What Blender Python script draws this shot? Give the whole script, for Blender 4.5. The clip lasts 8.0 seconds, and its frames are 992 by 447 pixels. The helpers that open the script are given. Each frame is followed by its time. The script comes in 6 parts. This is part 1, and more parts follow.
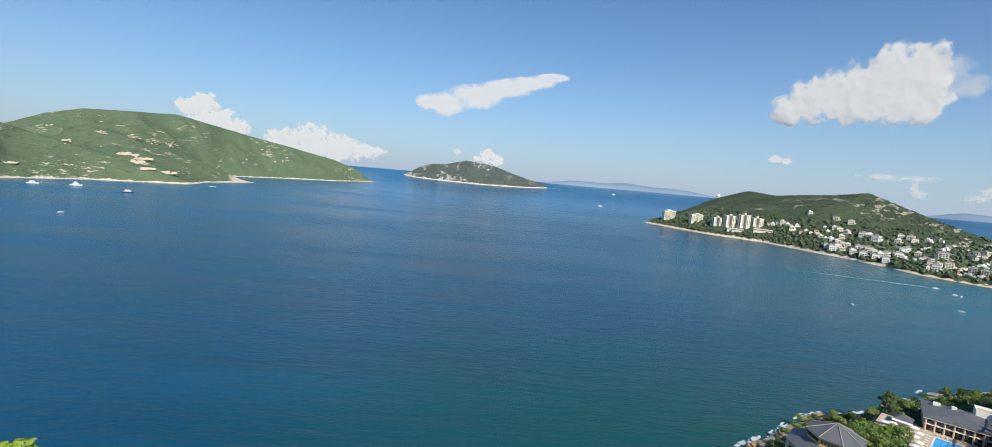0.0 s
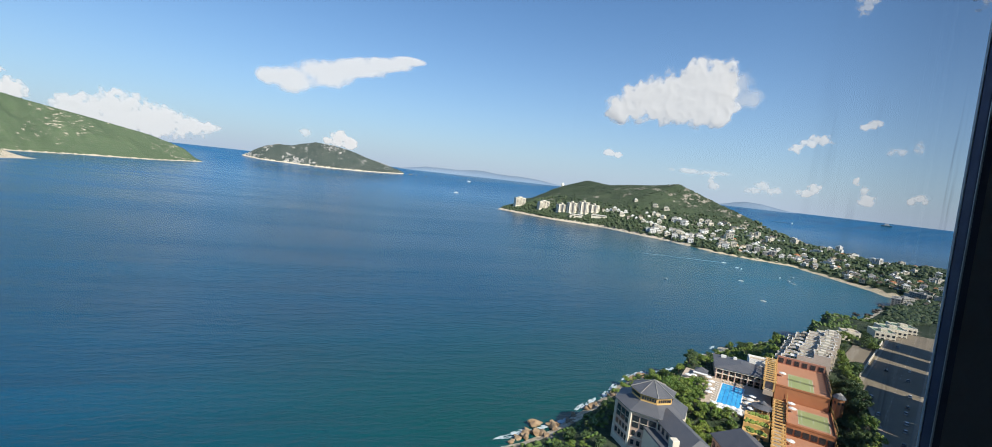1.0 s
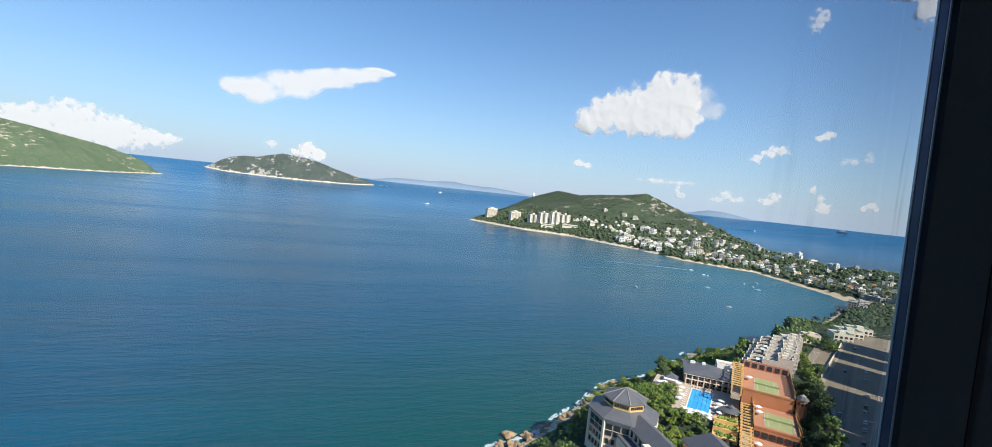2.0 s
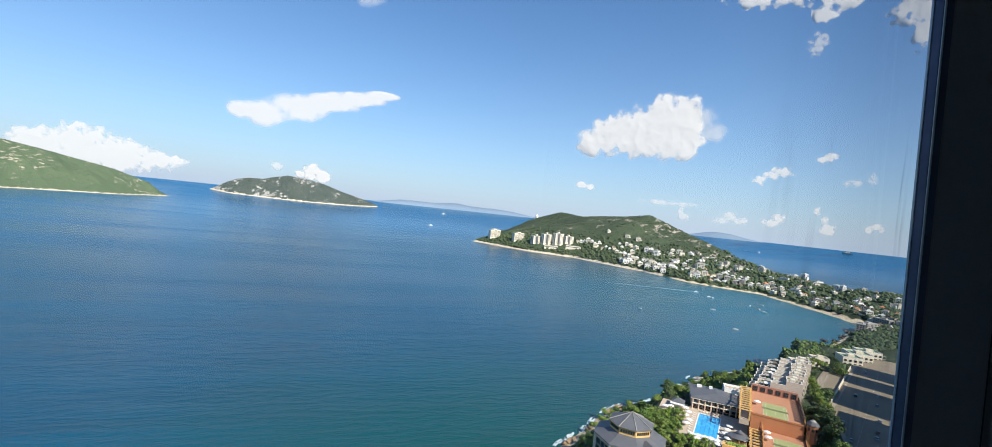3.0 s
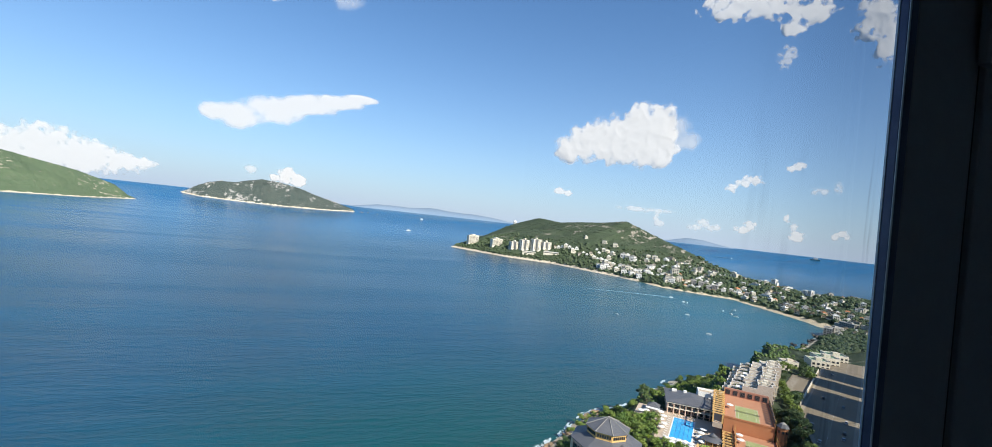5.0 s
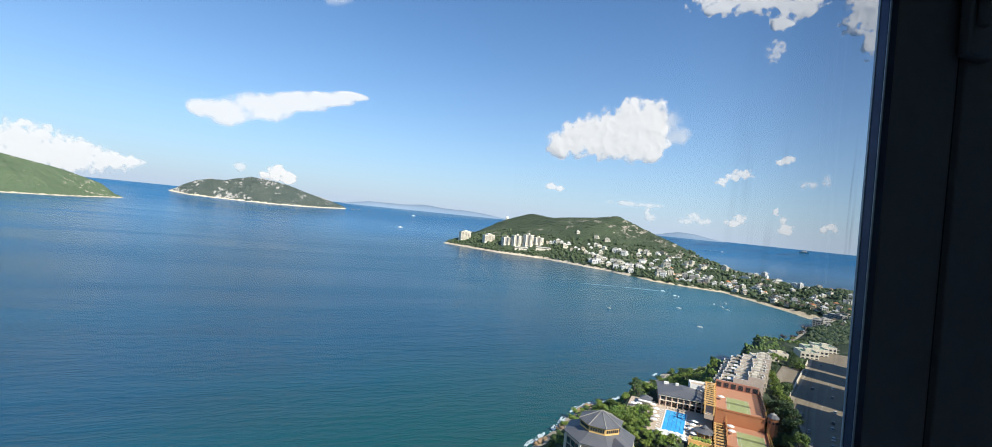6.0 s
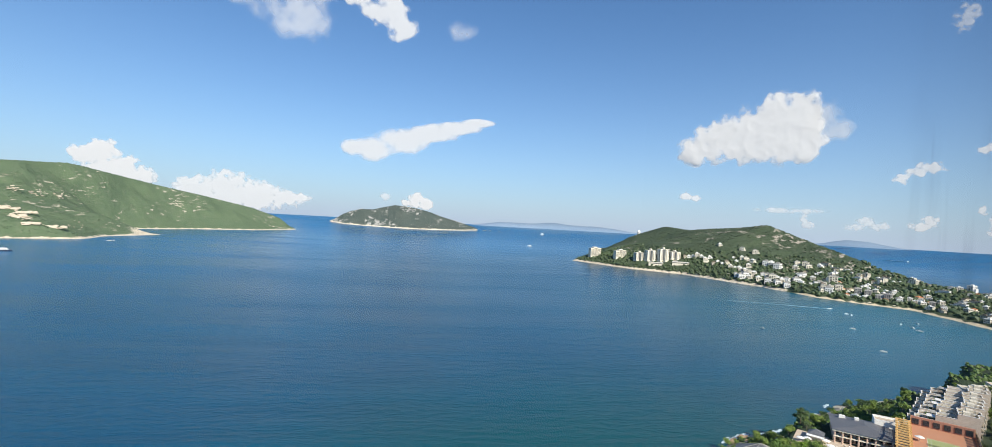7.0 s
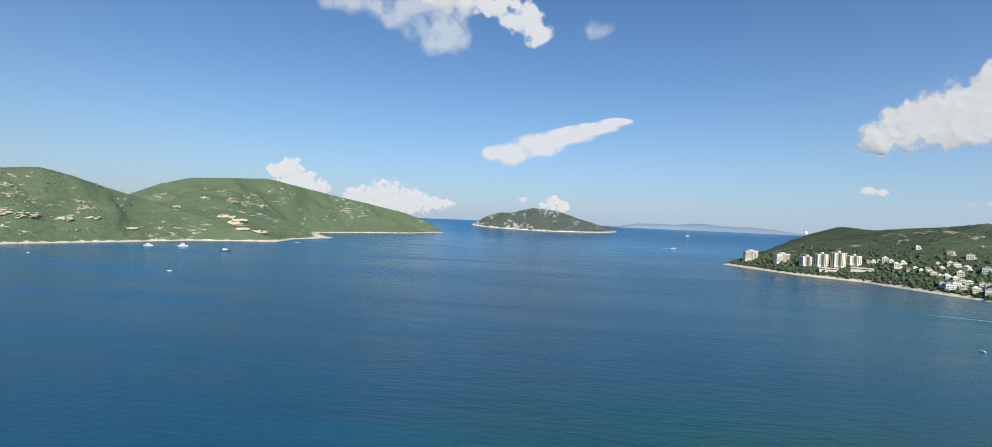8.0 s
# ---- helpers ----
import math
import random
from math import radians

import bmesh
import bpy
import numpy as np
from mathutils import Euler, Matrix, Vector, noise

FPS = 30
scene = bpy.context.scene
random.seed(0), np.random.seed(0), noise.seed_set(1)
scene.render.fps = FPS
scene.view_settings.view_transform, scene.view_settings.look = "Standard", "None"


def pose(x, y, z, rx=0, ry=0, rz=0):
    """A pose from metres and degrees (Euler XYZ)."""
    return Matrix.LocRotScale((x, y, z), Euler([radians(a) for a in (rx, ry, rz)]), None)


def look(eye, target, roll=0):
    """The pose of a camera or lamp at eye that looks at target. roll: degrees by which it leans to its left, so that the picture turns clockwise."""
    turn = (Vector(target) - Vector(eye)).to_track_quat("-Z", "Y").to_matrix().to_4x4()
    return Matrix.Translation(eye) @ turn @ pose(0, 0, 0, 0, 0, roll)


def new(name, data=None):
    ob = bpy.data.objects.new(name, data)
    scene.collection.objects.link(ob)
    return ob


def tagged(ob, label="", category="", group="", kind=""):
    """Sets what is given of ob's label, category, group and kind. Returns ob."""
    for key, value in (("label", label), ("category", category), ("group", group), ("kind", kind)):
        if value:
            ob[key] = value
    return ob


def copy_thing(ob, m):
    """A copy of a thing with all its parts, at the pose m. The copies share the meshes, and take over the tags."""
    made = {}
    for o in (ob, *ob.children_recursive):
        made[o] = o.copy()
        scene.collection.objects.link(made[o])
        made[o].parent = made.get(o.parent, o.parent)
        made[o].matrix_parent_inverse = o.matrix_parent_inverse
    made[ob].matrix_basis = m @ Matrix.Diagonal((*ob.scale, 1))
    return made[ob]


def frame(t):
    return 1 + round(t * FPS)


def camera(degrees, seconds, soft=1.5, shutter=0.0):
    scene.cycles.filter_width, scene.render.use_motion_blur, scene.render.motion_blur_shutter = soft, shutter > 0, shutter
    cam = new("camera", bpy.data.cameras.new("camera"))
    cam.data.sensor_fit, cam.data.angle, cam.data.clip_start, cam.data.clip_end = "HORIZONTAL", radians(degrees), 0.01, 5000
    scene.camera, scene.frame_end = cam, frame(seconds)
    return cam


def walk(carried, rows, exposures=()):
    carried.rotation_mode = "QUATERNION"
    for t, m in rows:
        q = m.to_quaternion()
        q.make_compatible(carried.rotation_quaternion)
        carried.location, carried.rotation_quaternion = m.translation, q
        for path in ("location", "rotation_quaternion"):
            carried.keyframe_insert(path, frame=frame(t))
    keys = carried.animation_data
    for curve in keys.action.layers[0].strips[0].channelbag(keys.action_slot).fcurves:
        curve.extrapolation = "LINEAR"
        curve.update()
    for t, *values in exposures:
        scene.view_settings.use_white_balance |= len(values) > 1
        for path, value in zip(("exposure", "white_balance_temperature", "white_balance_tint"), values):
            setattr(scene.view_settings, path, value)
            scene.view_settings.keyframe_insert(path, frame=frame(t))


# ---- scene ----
cam = camera(91.9, 8.0, soft=0.8)
EYE = 130.0
PATH = [
    (0, 0.40, -5.76, -4.91, -0.004),
    (0.5, -7.88, -5.57, -5.70, -0.005),
    (1, -16.59, -5.72, -6.43, -0.007),
    (1.5, -20.04, -5.06, -6.15, -0.014),
    (3, -19.64, -1.55, -6.03, -0.001),
    (3.5, -19.80, -0.91, -6.18, 0.0),
    (4, -20.35, -0.63, -6.27, -0.006),
    (4.5, -21.31, -0.47, -6.48, -0.012),
    (6, -23.19, -1.00, -5.86, 0.003),
    (6.5, -19.58, -1.54, -5.15, 0.008),
    (6.7, -15.27, -1.18, -4.50, 0.008),
    (7, -7.95, -0.10, -3.18, 0.008),
    (7.5, -0.86, -0.21, -2.43, 0.008),
    (7.8, 5.17, -0.47, -2.45, 0.008),
    (8, 8.33, -0.63, -2.45, 0.008),
]
walk(cam, [(t, pose(x, 0, EYE, 90 + p, r, y)) for t, y, p, r, x in PATH],
     [(0.0, 0.3), (0.5, 0.32), (1.0, 0.38), (1.5, 0.5), (3.0, 0.6), (6.0, 0.6), (6.5, 0.58), (7.0, 0.46), (7.5, 0.36), (8.0, 0.3)])

# ---- world, sun, exposure ----
SUN_AZ, SUN_EL = math.atan2(0.31, -0.95), radians(40)
SUN_DIR = Vector((math.sin(SUN_AZ) * math.cos(SUN_EL), math.cos(SUN_AZ) * math.cos(SUN_EL), math.sin(SUN_EL)))
world = bpy.data.worlds.new("sky")
scene.world = world
world.use_nodes = True
wn = world.node_tree
sky = wn.nodes.new("ShaderNodeTexSky")
sky.sky_type, sky.sun_disc = "NISHITA", False
sky.sun_elevation, sky.sun_rotation = SUN_EL, SUN_AZ
sky.air_density, sky.dust_density, sky.ozone_density = 1.0, 0.2, 4.0
wn.nodes["Background"].inputs[1].default_value = 0.09
# pale blue sea haze over the clear sky, thinning out with height
up = wn.nodes.new("ShaderNodeSeparateXYZ")
wn.links.new(wn.nodes.new("ShaderNodeTexCoord").outputs["Generated"], up.inputs[0])
thin = wn.nodes.new("ShaderNodeMath")
thin.operation = "MULTIPLY"
thin.inputs[1].default_value = -7.0
wn.links.new(up.outputs["Z"], thin.inputs[0])
haze = wn.nodes.new("ShaderNodeMath")
haze.operation, haze.use_clamp = "EXPONENT", True
wn.links.new(thin.outputs[0], haze.inputs[0])
veil = wn.nodes.new("ShaderNodeMix")
veil.data_type = "RGBA"
wn.links.new(haze.outputs[0], veil.inputs["Factor"])
tint = wn.nodes.new("ShaderNodeMix")
tint.data_type, tint.blend_type = "RGBA", "MULTIPLY"
tint.inputs["Factor"].default_value = 1.0
tint.inputs["B"].default_value = (0.68, 0.97, 1.17, 1)
wn.links.new(sky.outputs[0], tint.inputs["A"])
wn.links.new(tint.outputs["Result"], veil.inputs["A"])
veil.inputs["B"].default_value = (4.4, 5.2, 6.4, 1)
wn.links.new(veil.outputs["Result"], wn.nodes["Background"].inputs[0])
sun_data = bpy.data.lights.new("sun", "SUN")
sun_data.energy, sun_data.angle, sun_data.color = 5.0, radians(0.53), (1.0, 0.91, 0.77)
sun = new("sun", sun_data)
sun.matrix_world = look(SUN_DIR * 300, (0, 0, 0))


# ---- materials ----
def nodes_of(name):
    m = bpy.data.materials.new(name)
    m.use_nodes = True
    t = m.node_tree
    return m, t, t.nodes, t.links, t.nodes["Principled BSDF"]


def tex_noise(t, vec, scale, detail=6.0, rough=0.6, stretch=None):
    n = t.nodes.new("ShaderNodeTexNoise")
    n.inputs["Scale"].default_value, n.inputs["Detail"].default_value, n.inputs["Roughness"].default_value = scale, detail, rough
    if stretch:
        mp = t.nodes.new("ShaderNodeMapping")
        mp.inputs["Scale"].default_value = stretch
        t.links.new(vec, mp.inputs["Vector"])
        vec = mp.outputs[0]
    t.links.new(vec, n.inputs["Vector"])
    return n.outputs["Fac"]


def ramp(t, fac, lo, hi):
    r = t.nodes.new("ShaderNodeMapRange")
    r.interpolation_type = "SMOOTHSTEP"
    r.inputs["From Min"].default_value, r.inputs["From Max"].default_value = lo, hi
    t.links.new(fac, r.inputs["Value"])
    return r.outputs[0]


def blend(t, fac, a, b):
    m = t.nodes.new("ShaderNodeMix")
    m.data_type = "RGBA"
    for sock, v in ((m.inputs["Factor"], fac), (m.inputs["A"], a), (m.inputs["B"], b)):
        if isinstance(v, (int, float)):
            sock.default_value = v
        elif isinstance(v, tuple):
            sock.default_value = (*v, 1)
        else:
            t.links.new(v, sock)
    return m.outputs["Result"]


def calc(t, op, a, b=0.0, clamp=False):
    m = t.nodes.new("ShaderNodeMath")
    m.operation, m.use_clamp = op, clamp
    for sock, v in zip(m.inputs, (a, b)):
        if isinstance(v, (int, float)):
            sock.default_value = v
        else:
            t.links.new(v, sock)
    return m.outputs[0]


def bump(t, b, height, strength, distance):
    n = t.nodes.new("ShaderNodeBump")
    n.inputs["Strength"].default_value, n.inputs["Distance"].default_value = strength, distance
    t.links.new(height, n.inputs["Height"])
    t.links.new(n.outputs[0], b.inputs["Normal"])


def where(t):
    return t.nodes.new("ShaderNodeNewGeometry").outputs["Position"]


def surf(name, c1, c2, size=2.0, rough=0.7, grain=0.15, metallic=0.0, relief=0.02, spread=0.25, vary=0.0):
    """A two-scale surface: broad stains of c1 and c2 about size metres wide, fine grain on top."""
    m, t, ns, ln, b = nodes_of(name)
    p = where(t)
    broad = ramp(t, tex_noise(t, p, 1.0 / size), 0.5 - spread, 0.5 + spread)
    fine = tex_noise(t, p, 12.0 / size, 4.0)
    col = blend(t, broad, c1, c2)
    col = blend(t, calc(t, "MULTIPLY", fine, grain * 2), col, tuple(x * 0.55 for x in c1))
    if vary:
        info = ns.new("ShaderNodeObjectInfo")
        h = ns.new("ShaderNodeHueSaturation")
        ln.new(calc(t, "ADD", calc(t, "MULTIPLY", info.outputs["Random"], vary), 1 - vary / 2), h.inputs["Value"])
        ln.new(col, h.inputs["Color"])
        col = h.outputs[0]
    ln.new(col, b.inputs["Base Color"])
    b.inputs["Roughness"].default_value, b.inputs["Metallic"].default_value = rough, metallic
    if relief:
        bump(t, b, fine, 0.5, relief)
    return m


def leaf_mat(name, dark, light, yellow):
    m, t, ns, ln, b = nodes_of(name)
    p = where(t)
    col = blend(t, ramp(t, tex_noise(t, p, 0.35), 0.3, 0.7), dark, light)
    isl = ns.new("ShaderNodeNewGeometry").outputs["Random Per Island"]
    col = blend(t, calc(t, "MULTIPLY", isl, 0.5), col, yellow)
    h = ns.new("ShaderNodeHueSaturation")
    info = ns.new("ShaderNodeObjectInfo")
    ln.new(calc(t, "ADD", calc(t, "MULTIPLY", info.outputs["Random"], 0.5), 0.75), h.inputs["Value"])
    ln.new(calc(t, "ADD", calc(t, "MULTIPLY", info.outputs["Random"], -0.04), 0.52), h.inputs["Hue"])
    ln.new(col, h.inputs["Color"])
    ln.new(h.outputs[0], b.inputs["Base Color"])
    b.inputs["Roughness"].default_value = 0.6
    b.inputs["Subsurface Weight"].default_value = 0.0
    return m


def land_mat(name, greens, rock, sand, rock_at=0.62, stretch=(1, 1, 1)):
    """Scrub-covered hills: two greens, bare earth and granite, and rock or sand where the vertices carry it."""
    m, t, ns, ln, b = nodes_of(name)
    p = where(t)
    broad = ramp(t, tex_noise(t, p, 0.006, 5.0), 0.35, 0.65)
    tuft = tex_noise(t, p, 0.07, 8.0, 0.75)
    col = blend(t, broad, greens[0], greens[1])
    col = blend(t, ramp(t, tuft, 0.42, 0.68), col, greens[2])
    col = blend(t, ramp(t, tex_noise(t, p, 0.22, 3.0, 0.8), 0.5, 0.75), col, tuple(x * 0.45 for x in greens[0]))
    zone = ramp(t, tex_noise(t, p, 0.0045, 3.0), 0.45, 0.62)
    spots = tex_noise(t, p, 0.03, 5.0, 0.7, stretch)
    rocks = ramp(t, calc(t, "ADD", calc(t, "MULTIPLY", zone, 0.12), spots), rock_at + 0.08, rock_at + 0.13)
    grain = tex_noise(t, p, 0.15, 6.0, 0.7)
    stone = blend(t, ramp(t, grain, 0.35, 0.65), tuple(x * 0.6 for x in rock), rock)
    col = blend(t, rocks, col, stone)
    at = ns.new("ShaderNodeAttribute")
    at.attribute_name = "shore"
    sh = ramp(t, calc(t, "ADD", at.outputs["Fac"], calc(t, "MULTIPLY", calc(t, "SUBTRACT", grain, 0.5), 0.9)), 0.35, 0.55)
    at2 = ns.new("ShaderNodeAttribute")
    at2.attribute_name = "sand"
    sandy = blend(t, ramp(t, grain, 0.3, 0.7), sand, tuple(x * 0.85 for x in sand))
    pale = blend(t, ramp(t, grain, 0.35, 0.6), (0.5, 0.4, 0.28), (0.74, 0.65, 0.51))
    col = blend(t, sh, col, pale)
    col = blend(t, ramp(t, at2.outputs["Fac"], 0.35, 0.6), col, sandy)
    ln.new(col, b.inputs["Base Color"])
    b.inputs["Roughness"].default_value = 0.9
    b.inputs["Specular IOR Level"].default_value = 0.15
    bump(t, b, tuft, 0.9, 7.0)
    return m


def sea_mat():
    m, t, ns, ln, b = nodes_of("sea_water")
    p = where(t)
    far = ns.new("ShaderNodeVectorMath")
    far.operation = "DISTANCE"
    ln.new(p, far.inputs[0])
    far.inputs[1].default_value = (120, 175, 0)
    patch = tex_noise(t, p, 0.004, 4.0)
    d = calc(t, "ADD", far.outputs["Value"], calc(t, "MULTIPLY", calc(t, "SUBTRACT", patch, 0.5), 160.0))
    shallow = calc(t, "SUBTRACT", 1.0, ramp(t, d, 20.0, 330.0))
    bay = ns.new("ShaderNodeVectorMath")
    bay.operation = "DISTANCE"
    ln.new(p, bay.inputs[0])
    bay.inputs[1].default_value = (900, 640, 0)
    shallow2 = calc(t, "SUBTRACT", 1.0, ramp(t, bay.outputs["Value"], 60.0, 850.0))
    # broad bands where the wind roughens the water, lying across the bay
    bands = ramp(t, tex_noise(t, p, 0.0035, 6.0, 0.62, (0.35, 1.9, 1)), 0.36, 0.64)
    streak = ramp(t, tex_noise(t, p, 0.016, 5.0, 0.6, (0.22, 2.0, 1)), 0.38, 0.66)
    deep = blend(t, bands, (0.001, 0.048, 0.1), (0.0012, 0.067, 0.136))
    deep = blend(t, calc(t, "MULTIPLY", streak, 0.5), deep, (0.001, 0.037, 0.08))
    col = blend(t, shallow, deep, (0.003, 0.062, 0.058))
    col = blend(t, calc(t, "MULTIPLY", shallow2, 0.62), col, (0.008, 0.15, 0.205))
    # sky reflection towards mid bay and cape, put into a brighter blue base colour
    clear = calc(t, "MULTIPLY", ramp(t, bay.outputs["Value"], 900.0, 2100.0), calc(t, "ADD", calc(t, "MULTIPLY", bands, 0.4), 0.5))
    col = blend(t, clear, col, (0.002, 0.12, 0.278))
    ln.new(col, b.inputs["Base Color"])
    b.inputs["IOR"].default_value, b.inputs["Specular IOR Level"].default_value = 1.33, 0.5
    ln.new(calc(t, "ADD", calc(t, "MULTIPLY", bands, 0.09), 0.16), b.inputs["Roughness"])
    swell = tex_noise(t, p, 0.05, 6.0, 0.6, (0.5, 1.6, 1))
    chop = tex_noise(t, p, 0.15, 5.0, 0.65, (0.7, 1.4, 1))
    rough = calc(t, "ADD", calc(t, "MULTIPLY", swell, 1.6), calc(t, "MULTIPLY", chop, 1.5))
    bump(t, b, calc(t, "MULTIPLY", rough, calc(t, "ADD", calc(t, "MULTIPLY", bands, 0.5), 0.6)), 0.8, 1.1)
    return m


def cloud_mat(name, lo, hi, most):
    """Cloud: white scattering surface whose coverage follows the density stored on the mesh."""
    m, t, ns, ln, b = nodes_of(name)
    ns.remove(b)
    out = ns["Material Output"]
    at = ns.new("ShaderNodeAttribute")
    at.attribute_name = "cover"
    n = tex_noise(t, where(t), 0.012, 6.0, 0.55)
    dens = calc(t, "ADD", at.outputs["Fac"], calc(t, "MULTIPLY", calc(t, "SUBTRACT", n, 0.5), 0.3))
    cover = calc(t, "MULTIPLY", ramp(t, dens, lo, hi), most)
    dif = ns.new("ShaderNodeBsdfDiffuse")
    dif.inputs["Color"].default_value = (0.56, 0.55, 0.545, 1)
    # light scattered inside the cloud evens out its shading towards the sun
    geo = ns.new("ShaderNodeNewGeometry")
    lean = ns.new("ShaderNodeVectorMath")
    lean.operation = "MULTIPLY_ADD"
    ln.new(geo.outputs["Normal"], lean.inputs[0])
    lean.inputs[1].default_value = (0.62, 0.62, 0.62)
    lean.inputs[2].default_value = SUN_DIR * 0.48
    unit = ns.new("ShaderNodeVectorMath")
    unit.operation = "NORMALIZE"
    ln.new(lean.outputs[0], unit.inputs[0])
    ln.new(unit.outputs[0], dif.inputs["Normal"])
    tra = ns.new("ShaderNodeBsdfTranslucent")
    tra.inputs["Color"].default_value = (0.6, 0.6, 0.62, 1)
    mix = ns.new("ShaderNodeMixShader")
    mix.inputs[0].default_value = 0.3
    ln.new(dif.outputs[0], mix.inputs[1])
    ln.new(tra.outputs[0], mix.inputs[2])
    clear = ns.new("ShaderNodeBsdfTransparent")
    fin = ns.new("ShaderNodeMixShader")
    ln.new(cover, fin.inputs[0])
    ln.new(clear.outputs[0], fin.inputs[1])
    ln.new(mix.outputs[0], fin.inputs[2])
    ln.new(fin.outputs[0], out.inputs["Surface"])
    return m


def glass_mat(name, tint, gloss):
    m, t, ns, ln, b = nodes_of(name)
    ns.remove(b)
    clear, shine, mix = ns.new("ShaderNodeBsdfTransparent"), ns.new("ShaderNodeBsdfGlossy"), ns.new("ShaderNodeMixShader")
    clear.inputs[0].default_value = (*tint, 1)
    shine.inputs["Roughness"].default_value = 0.02
    lw = ns.new("ShaderNodeLayerWeight")
    lw.inputs["Blend"].default_value = 0.5
    ln.new(calc(t, "ADD", calc(t, "MULTIPLY", calc(t, "POWER", lw.outputs["Facing"], 4.0), 0.6), gloss), mix.inputs[0])
    p = where(t)
    xyz = ns.new("ShaderNodeSeparateXYZ")
    ln.new(p, xyz.inputs[0])
    # runs of grime beside the sash, plus an even tint painting the sky dimmer
    run = tex_noise(t, p, 7.0, 4.0, 0.55, (5.0, 1.0, 0.35))
    grime_and_dimming = calc(t, "MULTIPLY", ramp(t, xyz.outputs["X"], 0.42, 0.76), calc(t, "ADD", calc(t, "MULTIPLY", ramp(t, run, 0.57, 0.72), 0.5), 0.2))
    ln.new(blend(t, grime_and_dimming, tint, (0.3, 0.33, 0.37)), clear.inputs[0])
    ln.new(clear.outputs[0], mix.inputs[1])
    ln.new(shine.outputs[0], mix.inputs[2])
    ln.new(mix.outputs[0], ns["Material Output"].inputs["Surface"])
    return m


M_SEA = sea_mat()
GRANITE, SAND = (0.52, 0.46, 0.38), (0.76, 0.63, 0.44)
M_LAND = land_mat("scrub_hill", ((0.052, 0.078, 0.045), (0.07, 0.1, 0.055), (0.1, 0.12, 0.078)), GRANITE, SAND, 0.585)
M_CAPE = land_mat("green_cape", ((0.1, 0.15, 0.086), (0.125, 0.178, 0.098), (0.158, 0.195, 0.124)), (0.66, 0.58, 0.46), SAND, 0.6, (1, 1, 4))
# the isle's greens are greyed and blued: distance haze in the colour
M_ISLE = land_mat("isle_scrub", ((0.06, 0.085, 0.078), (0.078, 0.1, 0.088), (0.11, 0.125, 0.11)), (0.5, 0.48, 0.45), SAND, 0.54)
# distance haze is put into the flat blue of the horizon hills
M_FAR = surf("hazy_far_hills", (0.17, 0.245, 0.345), (0.2, 0.275, 0.375), 400, 0.95, 0.02, relief=0)
M_CLOUD = cloud_mat("cumulus", 0.0, 0.5, 1.0)
M_VEIL = cloud_mat("thin_cloud", -0.02, 0.9, 0.62)
M_HAZE = cloud_mat("wisp_cloud", 0.0, 1.3, 0.5)
M_PUFF = cloud_mat("small_cumulus", 0.05, 0.7, 0.85)
M_WING = cloud_mat("smooth_cloud", 0.0, 0.55, 0.92)
M_LEAF = leaf_mat("leaves", (0.085, 0.16, 0.026), (0.14, 0.225, 0.038), (0.26, 0.29, 0.055))
M_LEAF_DARK = leaf_mat("dark_leaves", (0.03, 0.065, 0.02), (0.05, 0.1, 0.028), (0.08, 0.12, 0.035))
M_LIME = leaf_mat("lime_leaves", (0.09, 0.2, 0.015), (0.14, 0.26, 0.02), (0.25, 0.3, 0.03))
M_WOODS = leaf_mat("far_leaves", (0.026, 0.05, 0.02), (0.044, 0.076, 0.027), (0.08, 0.105, 0.045))
M_BARK = surf("bark", (0.12, 0.085, 0.06), (0.18, 0.14, 0.1), 0.5, 0.9)
M_ROCK = surf("granite", (0.22, 0.14, 0.08), (0.56, 0.42, 0.27), 2.5, 0.85, 0.35, relief=0.3)
M_FOAM = surf("sea_foam", (0.72, 0.77, 0.79), (0.3, 0.45, 0.5), 1.5, 0.8, 0.3)
M_SLATE = surf("slate_roof", (0.105, 0.11, 0.125), (0.15, 0.152, 0.165), 3.0, 0.55, 0.2)
M_PINK = surf("pink_render", (0.6, 0.43, 0.34), (0.68, 0.5, 0.4), 4.0, 0.85, 0.12)
M_CREAM = surf("cream_render", (0.74, 0.67, 0.54), (0.82, 0.75, 0.62), 4.0, 0.85, 0.12)
M_OCHRE = surf("ochre_render", (0.72, 0.43, 0.15), (0.8, 0.52, 0.21), 3.0, 0.85, 0.15)
M_TERRA = surf("terracotta_render", (0.5, 0.2, 0.09), (0.6, 0.26, 0.12), 5.0, 0.85, 0.2)
M_CLAY = surf("clay_court", (0.5, 0.23, 0.13), (0.57, 0.28, 0.16), 4.0, 0.9, 0.15)
M_GREEN = surf("green_court", (0.33, 0.38, 0.15), (0.42, 0.44, 0.2), 5.0, 0.9, 0.2)
M_WHITE = surf("white_paint", (0.78, 0.76, 0.72), (0.84, 0.82, 0.78), 3.0, 0.7, 0.1)
M_GREY = surf("weathered_concrete", (0.36, 0.34, 0.31), (0.46, 0.44, 0.4), 3.0, 0.85, 0.2)
M_DECK = surf("stone_paving", (0.5, 0.4, 0.31), (0.6, 0.49, 0.38), 2.5, 0.85, 0.2)
M_PAVE = surf("pavement", (0.38, 0.32, 0.24), (0.47, 0.4, 0.3), 3.0, 0.9, 0.2)
M_WIN = surf("window_glass", (0.02, 0.027, 0.035), (0.035, 0.045, 0.055), 3.0, 0.08, 0.0, relief=0)
M_STEEL = surf("grey_metal", (0.3, 0.3, 0.31), (0.4, 0.4, 0.41), 1.0, 0.4, 0.1, 0.8)
